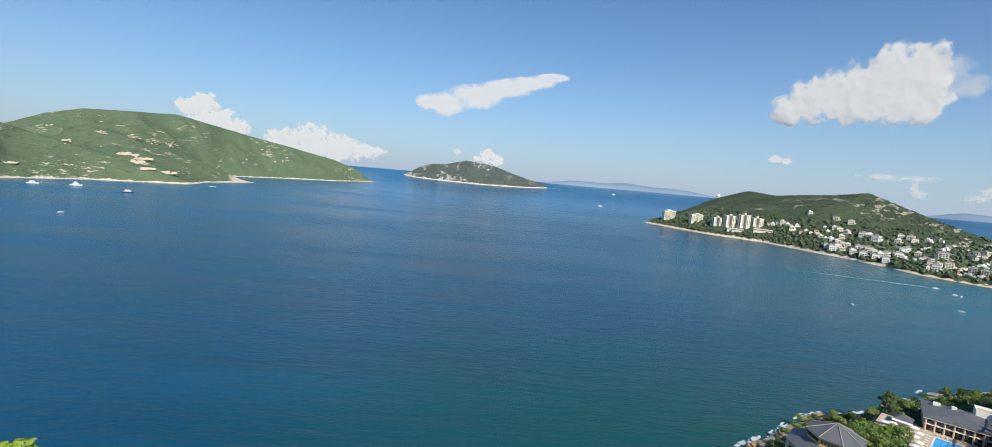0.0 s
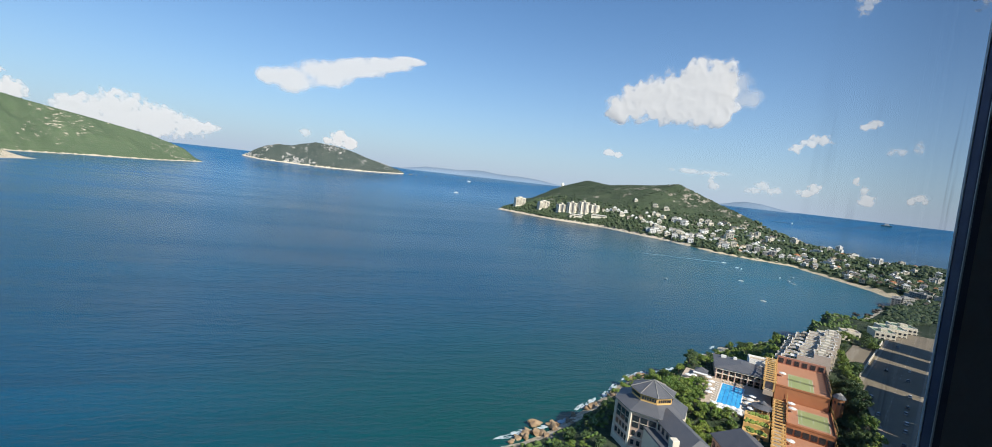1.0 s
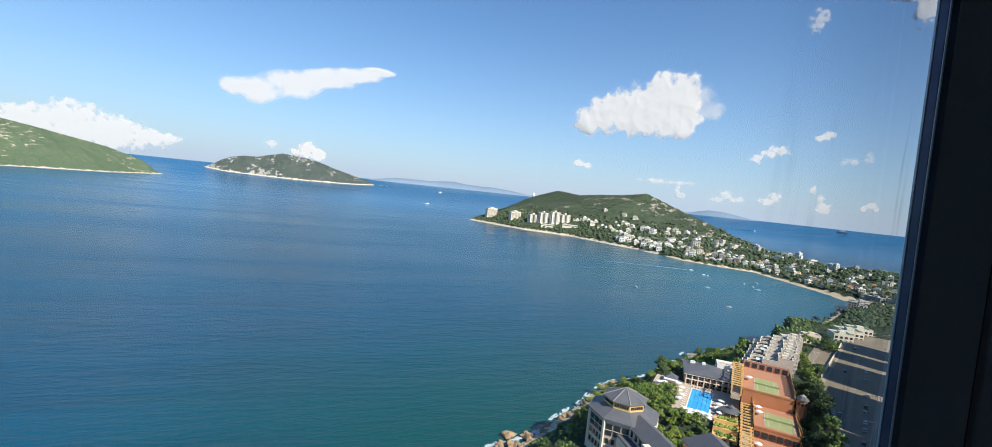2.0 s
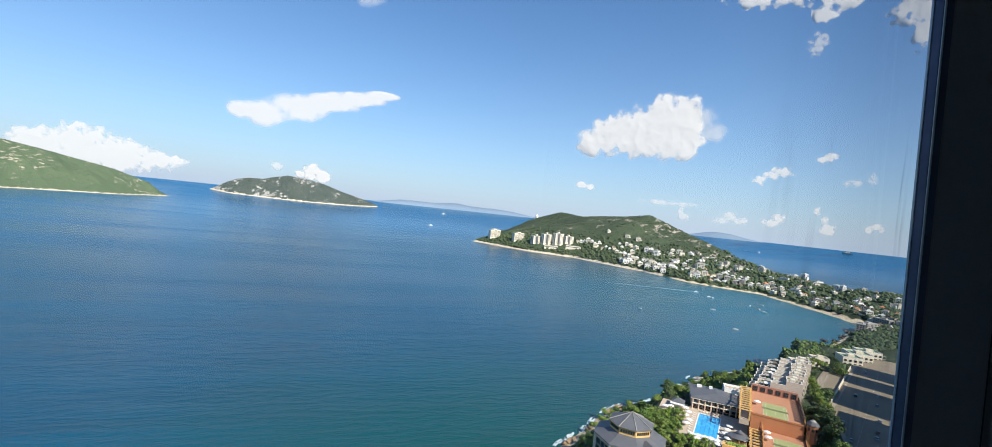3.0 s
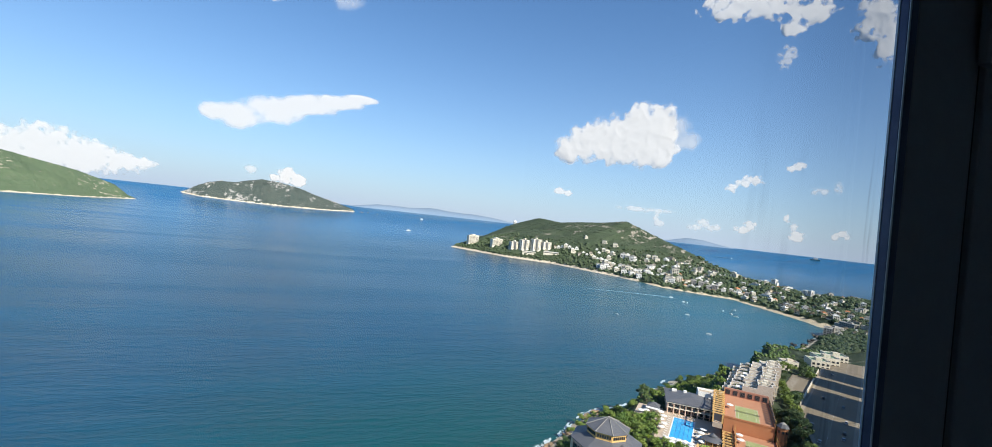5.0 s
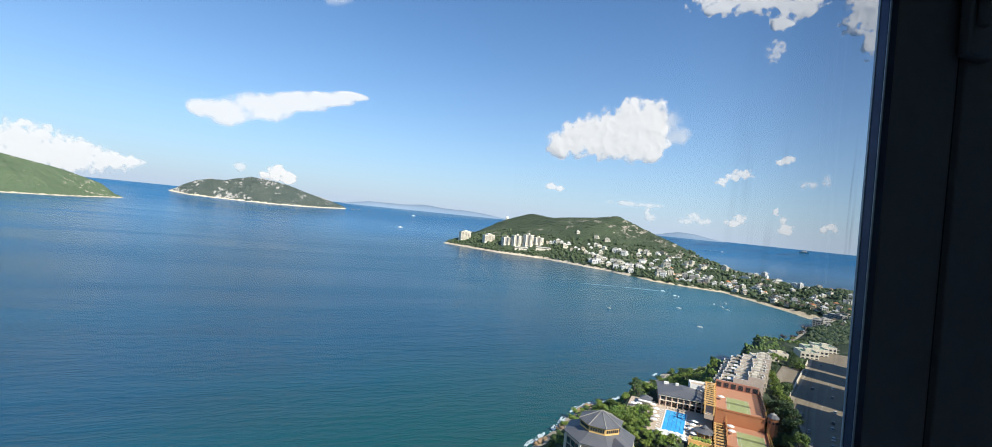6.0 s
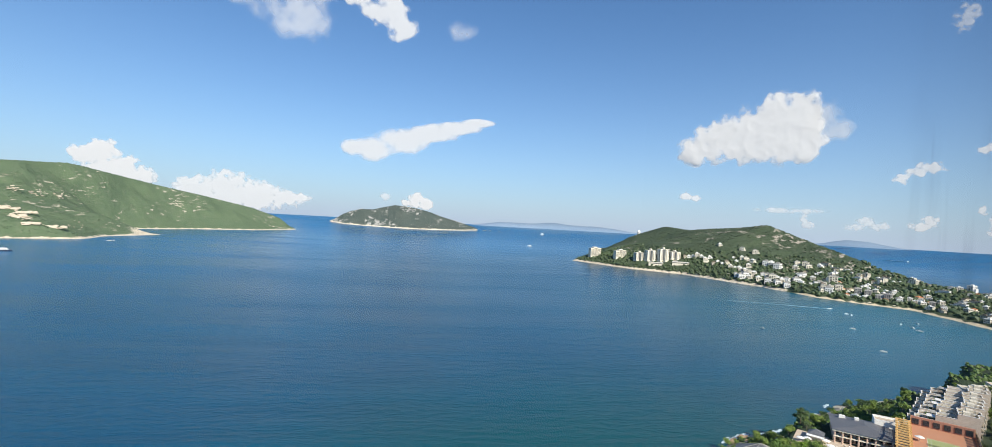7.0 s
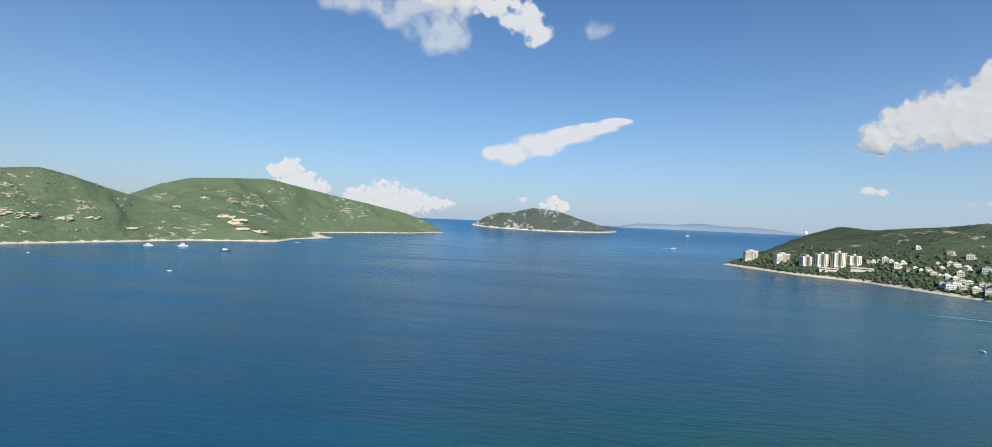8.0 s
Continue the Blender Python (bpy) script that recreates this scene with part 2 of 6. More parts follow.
M_CANVAS = surf("white_canvas", (0.78, 0.77, 0.74), (0.85, 0.84, 0.8), 1.0, 0.8, 0.05)
M_TYRE = surf("rubber", (0.02, 0.02, 0.02), (0.03, 0.03, 0.03), 0.5, 0.8, 0.1)
M_TERRACE = surf("tan_terrace_tiles", (0.17, 0.135, 0.1), (0.27, 0.22, 0.16), 3.0, 0.9, 0.25)
M_FRAME = surf("dark_aluminium", (0.3, 0.27, 0.28), (0.35, 0.32, 0.325), 0.3, 0.45, 0.15, relief=0.001)
M_EDGE = surf("blue_grey_anodised", (0.1, 0.11, 0.19), (0.15, 0.16, 0.25), 0.05, 0.4, 0.2, 0.5, 0.0005)
M_GLINT = surf("edge_glint", (0.62, 0.63, 0.7), (0.72, 0.73, 0.78), 0.1, 0.35, 0.1, 0.4, 0.0003)
M_ROOM = surf("room_wall", (0.72, 0.7, 0.66), (0.78, 0.76, 0.72), 0.8, 0.85, 0.1, relief=0.001)
M_PANE = glass_mat("window_pane", (0.97, 0.985, 0.985), 0.02)
M_STUCCO = surf("weathered_stucco", (0.74, 0.65, 0.5), (0.84, 0.76, 0.62), 1.2, 0.9, 0.2)
M_TOWER = surf("beige_render", (0.62, 0.55, 0.46), (0.68, 0.62, 0.53), 8.0, 0.85, 0.1)


# ---- building blocks ----
def mesh_of(name, bm, mat):
    me = bpy.data.meshes.new(name)
    bm.normal_update()
    bm.to_mesh(me)
    bm.free()
    for m in mat if isinstance(mat, (list, tuple)) else (mat,):
        me.materials.append(m)
    return me


def part(name, bm, mat, parent=None, label="", m=None):
    """One bmesh (or ready mesh) as one object under a thing or part."""
    me = bm if isinstance(bm, bpy.types.Mesh) else mesh_of(name, bm, mat)
    ob = new(name, me)
    ob.parent = parent
    if m is not None:
        ob.matrix_basis = m
    return tagged(ob, label)


def thing(name, m, label, category, group="", kind=""):
    ob = new(name)
    ob.matrix_basis = m
    return tagged(ob, label, category, group, kind)


def solid(bm, lo, hi, top=None, rot=0.0):
    """A box from corner lo to corner hi; top=(sx, sy) shrinks its upper face."""
    cx, cy = (lo[0] + hi[0]) / 2, (lo[1] + hi[1]) / 2
    vs = []
    for z, s in ((lo[2], (1, 1)), (hi[2], top or (1, 1))):
        for x, y in ((lo[0], lo[1]), (hi[0], lo[1]), (hi[0], hi[1]), (lo[0], hi[1])):
            dx, dy = (x - cx) * s[0], (y - cy) * s[1]
            vs.append(bm.verts.new((cx + dx * math.cos(rot) - dy * math.sin(rot), cy + dx * math.sin(rot) + dy * math.cos(rot), z)))
    for f in ((3, 2, 1, 0), (4, 5, 6, 7), (0, 1, 5, 4), (1, 2, 6, 5), (2, 3, 7, 6), (3, 0, 4, 7)):
        bm.faces.new([vs[i] for i in f])
    return bm


def block(lo, hi, top=None, bevel=0.0, rot=0.0):
    bm = solid(bmesh.new(), lo, hi, top, rot)
    if bevel:
        bmesh.ops.bevel(bm, geom=bm.edges[:], offset=bevel, segments=2, affect="EDGES", profile=0.5)
    return bm


def prism(n, r0, r1, z0, z1, turn=0.0, cap=True, squash=1.0):
    bm = bmesh.new()
    rings = []
    for r, z in ((r0, z0), (r1, z1)):
        if r < 1e-6:
            rings.append([bm.verts.new((0, 0, z))])
        else:
            rings.append([bm.verts.new((r * math.cos(turn + 2 * math.pi * i / n), squash * r * math.sin(turn + 2 * math.pi * i / n), z)) for i in range(n)])
    a, b = rings
    for i in range(n):
        j = (i + 1) % n
        if len(b) == 1:
            bm.faces.new((a[i], a[j], b[0]))
        else:
            bm.faces.new((a[i], a[j], b[j], b[i]))
    if cap:
        bm.faces.new(a[::-1])
        if len(b) > 1:
            bm.faces.new(b)
    return bm


def ring_roof(n, r0, z0, r1, z1, turn=0.0, thick=0.35):
    """A skirt roof between two polygons, with an eave edge."""
    bm = bmesh.new()
    pts = [(r0, z0 - thick), (r0, z0), (r1, z1), (r1, z1 - thick)]
    loops = [[bm.verts.new((r * math.cos(turn + 2 * math.pi * i / n), r * math.sin(turn + 2 * math.pi * i / n), z)) for i in range(n)] for r, z in pts]
    for k in range(4):
        a, b = loops[k], loops[(k + 1) % 4]
        for i in range(n):
            j = (i + 1) % n
            bm.faces.new((a[i], a[j], b[j], b[i]))
    bmesh.ops.recalc_face_normals(bm, faces=bm.faces[:])
    return bm


def hip(lo, hi, z0, z1, inset, over=0.6):
    """A hipped roof over a rectangle, its ridge along x, with a thin eave."""
    x0, y0, x1, y1 = lo[0] - over, lo[1] - over, hi[0] + over, hi[1] + over
    ym = (y0 + y1) / 2
    bm = bmesh.new()
    low = [bm.verts.new((x, y, z0 - 0.3)) for x, y in ((x0, y0), (x1, y0), (x1, y1), (x0, y1))]
    e = [bm.verts.new((x, y, z0)) for x, y in ((x0, y0), (x1, y0), (x1, y1), (x0, y1))]
    r = [bm.verts.new((x0 + inset, ym, z1)), bm.verts.new((x1 - inset, ym, z1))]
    bm.faces.new(low[::-1])
    for i in range(4):
        j = (i + 1) % 4
        bm.faces.new((low[i], low[j], e[j], e[i]))
    bm.faces.new((e[0], e[1], r[1], r[0]))
    bm.faces.new((e[1], e[2], r[1]))
    bm.faces.new((e[2], e[3], r[0], r[1]))
    bm.faces.new((e[3], e[0], r[0]))
    return bm


def polar(az, d, el=None):
    a = radians(az)
    z = EYE + d * math.tan(radians(el)) if el is not None else 0.0
    return (-math.sin(a) * d, math.cos(a) * d, z)


# the estate's own axes: u up the line of the courts, v to its right
UX, UY = 0.74, 0.6726
ORIGIN = (200.0, 150.0)
TURN = math.degrees(math.atan2(UY, UX))


def at_uv(u, v, z=0.0, turn=0.0):
    """Pose at (u, v); its local x runs along u and its local y along -v."""
    return pose(ORIGIN[0] + u * UX + v * UY, ORIGIN[1] + u * UY - v * UX, z, 0, 0, TURN + turn)


# ---- the lie of the land ----
def seg_dist(P, A, B):
    """Distance of points P to the segment AB, and the fraction along it."""
    A, B = np.array(A[:2], float), np.array(B[:2], float)
    d = B - A
    t = np.clip(((P - A) @ d) / max(d @ d, 1e-9), 0, 1)
    return np.linalg.norm(P - (A + t[:, None] * d), axis=1), t


def shore_dist(P, poly):
    """Signed distance to the shoreline: positive on land."""
    best = np.full(len(P), 1e9)
    inside = np.zeros(len(P), bool)
    for A, B in zip(poly, poly[1:] + poly[:1]):
        best = np.minimum(best, seg_dist(P, A, B)[0])
        cross = (A[1] > P[:, 1]) != (B[1] > P[:, 1])
        xs = A[0] + (P[:, 1] - A[1]) * (B[0] - A[0]) / ((B[1] - A[1]) or 1e-9)
        inside ^= cross & (P[:, 0] < xs)
    return np.where(inside, best, -best)


def rough_noise(P, scale, seed, octaves=4):
    return np.array([noise.fractal((x / scale + seed, y / scale - seed, seed * 0.37), 0.9, 2.1, octaves) for x, y in P])


def land_height(P, poly, ridges, power, jag):
    """Ground rising from the shoreline to ridge lines of given heights."""
    n1 = rough_noise(P, 160, 3.1)
    full = np.zeros(len(P))
    ds = shore_dist(P, poly) + jag * rough_noise(P, 40, 7.7, 3)
    h = np.zeros(len(P))
    pos = np.maximum(ds, 0)
    for line, pw in ridges:
        dist, zr = np.full(len(P), 1e9), np.zeros(len(P))
        for A, B in zip(line, line[1:]):
            d, t = seg_dist(P, A, B)
            z = A[2] + t * (B[2] - A[2])
            near = d < dist
            dist, zr = np.where(near, d, dist), np.where(near, z, zr)
        dist = np.sqrt(dist ** 2 + 225.0) - 15.0
        s = pos / (pos + dist + 1e-6)
        h, full = np.maximum(h, zr * s ** (pw or power)), np.maximum(full, s)
    h = h * (1 + 0.3 * n1 * (1 - full) ** 0.7)
    return np.where(ds > 0, h, np.maximum(ds * 0.25, -7)), ds


def terrain(name, x0, x1, y0, y1, cell, height, mat, label, cut=-5.0):
    nx, ny = int((x1 - x0) / cell) + 1, int((y1 - y0) / cell) + 1
    gx, gy = np.meshgrid(np.linspace(x0, x1, nx), np.linspace(y0, y1, ny))
    P = np.stack([gx.ravel(), gy.ravel()], 1)
    z, shore, sand = height(P)
    idx = np.arange(nx * ny).reshape(ny, nx)
    q = np.stack([idx[:-1, :-1], idx[:-1, 1:], idx[1:, 1:], idx[1:, :-1]], -1).reshape(-1, 4)
    q = q[z[q].max(1) > cut]
    used = np.unique(q)
    remap = np.zeros(nx * ny, int)
    remap[used] = np.arange(len(used))
    me = bpy.data.meshes.new(name)
    me.from_pydata([(P[i, 0], P[i, 1], z[i]) for i in used], [], remap[q].tolist())
    for key, vals in (("shore", shore), ("sand", sand)):
        a = me.attributes.new(key, "FLOAT", "POINT")
        a.data.foreach_set("value", vals[used].astype(np.float32))
    me.materials.append(mat)
    me.polygons.foreach_set("use_smooth", [True] * len(me.polygons))
    return tagged(new(name, me), label, "", "", "structure")


# flat terraces cut into the slope: u0, u1, v0, v1, height
PADS = [(130, 206, 24, 48, 32.1), (-62, 8, -84, -8, 12.5), (18, 104, -62, -14, 21.7), (-30, 102, -16, 18, 19.5), (100, 172, -14, 32, 33.7), (172, 262, 14, 50, 33.0), (-60, 330, 28, 130, 31.7), (240, 330, 50, 100, 31.7)]
SHORE = [(-1500, -900), (-700, -250), (-300, 40), (-215, 150), (-140, 178), (-60, 160), (30, 180), (82, 209), (97, 212), (145, 240), (178, 262),
         (200, 277), (232, 283), (259, 295), (328, 337), (384, 347), (513, 397), (618, 427), (765, 494), (850, 530), (900, 556),
         (881, 572), (912, 647), (939, 731), (969, 838), (921, 906), (884, 975), (871, 1171), (845, 1236), (798, 1421), (683, 1533), (562, 1800),
         (640, 1960), (880, 2350), (1090, 2980), (1350, 3150), (1750, 2800), (1750, 2300), (1600, 1800), (1400, 1380), (1335, 1150), (1330, 1017),
         (1300, 850), (1420, 780), (1900, 500), (2300, -900)]
NEAR_RIDGE = [(-1100, -900, 160), (-400, -300, 90), (-150, 20, 34), (0, -20, 33), (150, 40, 33), (250, 125, 32), (380, 215, 32), (480, 280, 27), (620, 330, 14), (850, 420, 16), (1010, 490, 26), (1300, 500, 50)]
NECK_RIDGE = [(1010, 490, 26), (1090, 700, 14), (1150, 1000, 12), (1180, 1250, 26), (1150, 1400, 70)]
HILL_RIDGE = [polar(-49, 1640, -3.2), polar(-46.6, 1760, -2.3), polar(-44, 1830, -1.15), polar(-42, 1900, -0.5), polar(-39.2, 1980, 0.6), polar(-37.4, 2020, 1.3), polar(-34.6, 2150, 0.85), polar(-30, 2450, 0.32),
              polar(-27.4, 2650, 0.62), polar(-24.8, 2820, -0.3), polar(-23.8, 2900, -1.05), polar(-21.6, 3050, -2.1)]
SPUR_RIDGE = [(620, 1790, 14), (760, 1700, 26), (900, 1620, 36), (1050, 1500, 50), (1200, 1500, 90)]


def smooth(x, a, b):
    t = np.clip((x - a) / (b - a), 0, 1)
    return t * t * (3 - 2 * t)


def ground_height(P):
    h, ds = land_height(P, SHORE, [(NEAR_RIDGE, 0.8), (NECK_RIDGE, 0.6), (HILL_RIDGE, 0.85), (SPUR_RIDGE, 0.6)], 0.6, 5.0)
    sand = smooth(P[:, 0], 820, 870) * (1 - smooth(P[:, 1], 1000, 1080)) * smooth(P[:, 1], 545, 575) * (1 - smooth(ds, 5 + 11 * (1 - smooth(P[:, 1], 600, 760)), 11 + 19 * (1 - smooth(P[:, 1], 600, 760))))
    h = np.where((sand > 0.05) & (ds > 0), np.minimum(h, 0.3 + ds * 0.1), h)
    d = P - np.array(ORIGIN)
    u, v = d @ np.array([UX, UY]), d @ np.array([UY, -UX])
    for u0, u1, v0, v1, z in PADS:
        out = np.maximum(np.maximum(u0 - u, u - u1), np.maximum(v0 - v, v - v1))
        w = 1 - smooth(out, 0.0, 9.0)
        h = np.where(ds > 2, h * (1 - w) + z * w, h)
    shore = np.where(sand > 0.05, 0, 1 - smooth(h, 1.2 + 2 * smooth(P[:, 1], 560, 900), 3.5 + 3.5 * smooth(P[:, 1], 560, 1100)))
    return h, shore, sand


def ground_z(x, y):
    return float(ground_height(np.array([[x, y]], float))[0][0])


CAPE = [(-1547, 1121), (-1485, 1276), (-1361, 1586), (-1131, 1755), (-1180, 1960), (-1115, 2214), (-1300, 2330), (-1480, 2521), (-1317, 2881), (-1085, 3174), (-950, 3660),
        (-1100, 3850), (-1800, 3900), (-2600, 3300), (-3100, 2500), (-3000, 1500), (-2400, 700), (-1700, 800)]
CAPE_FRONT = [polar(66, 2200, 1.2), polar(60, 2300, 2.3), polar(54.2, 2300, 2.45), polar(52, 2300, 2.75), polar(49.9, 2300, 2.2), polar(47.7, 2350, 1.4), polar(45, 2350, 0.5), polar(40, 2250, -0.9), polar(36, 2150, -2.2), polar(34, 2100, -2.9)]
CAPE_REAR = [polar(50, 3050, 0.4), polar(46, 3000, 0.7), polar(43.4, 3000, 1.95), polar(40.9, 3000, 2.75), polar(37.5, 3000, 3.0), polar(34, 3120, 3.2), polar(30.8, 3280, 2.55), polar(27.5, 3420, 1.85),
             polar(23.3, 3580, 1.05), polar(19, 3710, 0.12), polar(16.4, 3740, -0.75), polar(15.4, 3730, -1.5)]


def cape_height(P):
    h, ds = land_height(P, CAPE, [(CAPE_FRONT, 0.8), (CAPE_REAR, 0.95)], 0.8, 6.0)
    tip = np.exp(-((P[:, 0] + 1115) ** 2 + (P[:, 1] - 2200) ** 2) / 110 ** 2)
    h = np.where(ds > 0, np.minimum(h * (1 - 0.85 * tip), 0.4 + 0.25 * ds + (ds / 6.0) ** 2), h)
    return h, 1 - smooth(h, 1.2, 5.0) + tip, np.zeros(len(P))


def sea_level(d):
    """Flat out to 3.85 km, then lifted towards the horizon that lies beyond the end of the model."""
    k = np.clip((d - 3850) / 1000, 0, 1)
    return 100.0 * k ** 1.3


def isle_of(poly, ridge, power):
    def height(P):
        h, ds = land_height(P, poly, [(ridge, power)], power, 5.0)
        base = sea_level(np.linalg.norm(P, axis=1))
        return h + base, 1 - smooth(h, 2.5, 8), np.zeros(len(P))
    return height


def lifted(az, d, el):
    x, y, z = polar(az, d, el)
    return (x, y, z - float(sea_level(d)))


ISLE = [polar(*p)[:2] for p in ((11.2, 4540), (9.5, 4400), (6, 4330), (2.4, 4290), (-1, 4310), (-4, 4370), (-5.9, 4450), (-5, 4540), (-2, 4640), (3, 4700), (8, 4660))]
ISLE_RIDGE = [lifted(10.7, 4525, -0.6), lifted(9.8, 4510, -0.02), lifted(8.9, 4505, 0.42), lifted(7.7, 4500, 0.7), lifted(6.5, 4500, 0.72), lifted(5.2, 4500, 1.08), lifted(4.0, 4500, 1.38), lifted(2.4, 4490, 1.25), lifted(0.4, 4480, 0.93), lifted(-1.7, 4470, 0.26), lifted(-3.8, 4465, -0.28), lifted(-5.4, 4465, -0.72)]

terrain("ground_near", -420, 1040, -260, 565, 5.0, ground_height, M_LAND, "steep green coastal headland with granite shore")
terrain("ground_peninsula", 540, 2000, 560, 3200, 11.0, ground_height, M_LAND, "green hilly peninsula with sandy beach and rocky shore")
terrain("ground_cape", -3150, -900, 650, 3950, 15.0, cape_height, M_CAPE, "long green cape with granite scars and pale rocky shore")
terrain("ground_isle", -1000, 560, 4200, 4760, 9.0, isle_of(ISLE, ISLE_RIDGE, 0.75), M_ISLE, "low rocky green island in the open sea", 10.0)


def sea_sheet():
    rings = [0, 60, 120, 180, 240, 320, 420, 550, 700, 900, 1150, 1500, 1900, 2400, 3000, 3500, 3850] + [3850 + 50 * i for i in range(1, 21)] + [4870]
    n = 144
    verts, faces = [(0, 0, 0)], []
    for r in rings[1:]:
        verts += [(r * math.sin(2 * math.pi * i / n), r * math.cos(2 * math.pi * i / n), float(sea_level(r))) for i in range(n)]
    for i in range(n):
        faces.append((0, 1 + (i + 1) % n, 1 + i))
    for k in range(len(rings) - 2):
        a, b = 1 + k * n, 1 + (k + 1) * n
        faces += [(a + i, a + (i + 1) % n, b + (i + 1) % n, b + i) for i in range(n)]
    me = bpy.data.meshes.new("sea")
    me.from_pydata(verts, [], faces)
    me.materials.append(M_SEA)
    me.polygons.foreach_set("use_smooth", [True] * len(me.polygons))
    return tagged(new("water", me), "calm deep blue sea, teal near the shore", "", "", "structure")


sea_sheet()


def far_range(az0, az1, peaks, d, label):
    """A distant mountain range: a ridge with two slopes."""
    verts, faces = [], []
    n = int(abs(az1 - az0) * 6)
    for i in range(n + 1):
        az = az0 + (az1 - az0) * i / n
        el = max(sum(h * math.exp(-((az - c) / w) ** 2) for c, w, h in peaks) + 0.05 * noise.fractal((az * 1.2, 0.3, 0), 0.8, 2.0, 4), 0.0)
        fade = min(1, (n - i) / 20, i / 20)
        base = float(sea_level(d))
        top = EYE + d * math.tan(radians(-0.4 + (el + 0.4) * fade))
        for dd, z in ((d - 25, base - 8), (d, top), (d + 25, base - 8)):
            x, y, _ = polar(az, dd)
            verts.append((x, y, z))
    for i in range(n):
        a, b = 3 * i, 3 * i + 3
        faces += [(a, a + 1, b + 1, b), (a + 1, a + 2, b + 2, b + 1)]
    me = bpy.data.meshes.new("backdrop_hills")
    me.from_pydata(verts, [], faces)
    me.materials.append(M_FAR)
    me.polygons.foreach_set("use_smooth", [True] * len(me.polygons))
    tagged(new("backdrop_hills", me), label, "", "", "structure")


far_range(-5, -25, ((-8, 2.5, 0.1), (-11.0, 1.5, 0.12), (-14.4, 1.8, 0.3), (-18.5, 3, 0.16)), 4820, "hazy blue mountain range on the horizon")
far_range(-41, -49, ((-43.5, 1.5, 0.22), (-46, 2, 0.1)), 4820, "faint islands on the horizon, coloured with blue haze")


# ---- clouds ----
def cloud(lobes, mat, label, thick=0.5, seed=1.0, size=1.0, far=4870, step=0.14, ragged=0.42, bearing=1.0):
    """A cloud bank far off: a lumpy sheet bulging towards the land, thinning out at its edges."""
    az0 = min(a - 1.6 * r for a, e, r, s in lobes)
    az1 = max(a + 1.6 * r for a, e, r, s in lobes)
    el0 = min(e - 1.7 * s for a, e, r, s in lobes)
    el1 = max(e + 1.7 * s for a, e, r, s in lobes)
    nx, ny = max(int((az1 - az0) / step), 12), max(int((el1 - el0) / step), 10)
    turn = 0.5 * bearing * (az0 + az1)
    plane = far * math.cos(radians(max(abs(az0 - turn), abs(az1 - turn)))) * math.cos(radians(max(el1, 0) + 0.5))
    verts, dens = [], []
    for j in range(ny + 1):
        for i in range(nx + 1):
            a, e = az0 + (az1 - az0) * i / nx, el0 + (el1 - el0) * j / ny
            d = math.log(sum(math.exp(3 * max(1 - ((a - c) / r) ** 2 - ((e - f) / s) ** 2, -4)) for c, f, r, s in lobes)) / 3
            d = min(max(d, -1.2), 1.1)
            puff = noise.fractal((a / size, e / size, seed), 1.0, 2.1, 5)
            lump = 1 - 2 * abs(noise.noise((a * 0.8 / size, e * 0.8 / size, seed + 5)))
            soft = max(d + 0.2 * noise.noise((a / size, e / size, seed)), 0)
            d = d * 0.8 + ragged * puff + 0.12 * lump - 0.05
            # billows: round lobes at three sizes, standing out from the bank
            bill = sum(w * (1 - 2 * abs(noise.noise((a * k / size, e * k / size, seed + 9 * k)))) for k, w in ((0.4, 0.7), (0.85, 0.4), (1.8, 0.14)))
            out = 18 * thick * soft ** 0.6 + 10 * thick * size * bill * min(1, soft * 2.0)
            x, y, _ = polar(a, 1)
            r = (plane - out) / math.cos(radians(a - turn))
            verts.append((x * r, y * r, EYE + r * math.tan(radians(e))))
            dens.append(d)
    keep = [(j * (nx + 1) + i, j * (nx + 1) + i + 1, (j + 1) * (nx + 1) + i + 1, (j + 1) * (nx + 1) + i) for j in range(ny) for i in range(nx)]
    keep = [q for q in keep if max(dens[k] for k in q) > -0.3]
    me = bpy.data.meshes.new("cloud")
    me.from_pydata(verts, [], keep)
    at = me.attributes.new("cover", "FLOAT", "POINT")
    at.data.foreach_set("value", dens)
    me.materials.append(mat)
    me.polygons.foreach_set("use_smooth", [True] * len(me.polygons))
    ob = tagged(new("cloud", me), label, "cloud", "clouds in the sky")
    return ob


cloud([(-30.1, 9.2, 2.3, 1.7), (-32.9, 10.0, 3.2, 2.4), (-35.6, 10.8, 3.3, 3.0), (-38.3, 11.6, 3.3, 3.2), (-37.9, 9.5, 4.0, 2.1), (-40.3, 12.8, 1.8, 2.0), (-39.8, 9.9, 2.0, 2.0)], M_CLOUD, "large white puffy cumulus cloud above the peninsula", 0.9, 1.3, 1.1, 4900, 0.11, 0.5)
cloud([(-41.6, 11.7, 1.9, 2.2), (-43.2, 10.7, 1.2, 1.1)], M_VEIL, "thin torn wisp beside the large cumulus", 0.4, 2.2, 1.2)
cloud([(9.0, 7.8, 1.7, 1.0), (6.8, 7.8, 2.7, 1.5), (3.8, 8.8, 3.2, 1.5), (0.6, 9.9, 3.3, 1.0), (-2.7, 10.8, 3.1, 0.8), (-5.4, 11.6, 2.1, 0.5)], M_WING, "long wing-shaped smooth white cloud", 0.3, 3.7, 2.4)
cloud([(32.8, 4.2, 1.4, 1.0), (31.6, 4.6, 1.2, 1.2), (30.2, 3.4, 1.6, 1.1), (28.5, 2.6, 1.2, 0.7), (30.8, 2.4, 3.0, 1.5)], M_CLOUD, "towering white cumulus behind the cape", 0.5, 4.1, 0.6, step=0.1, ragged=0.6)
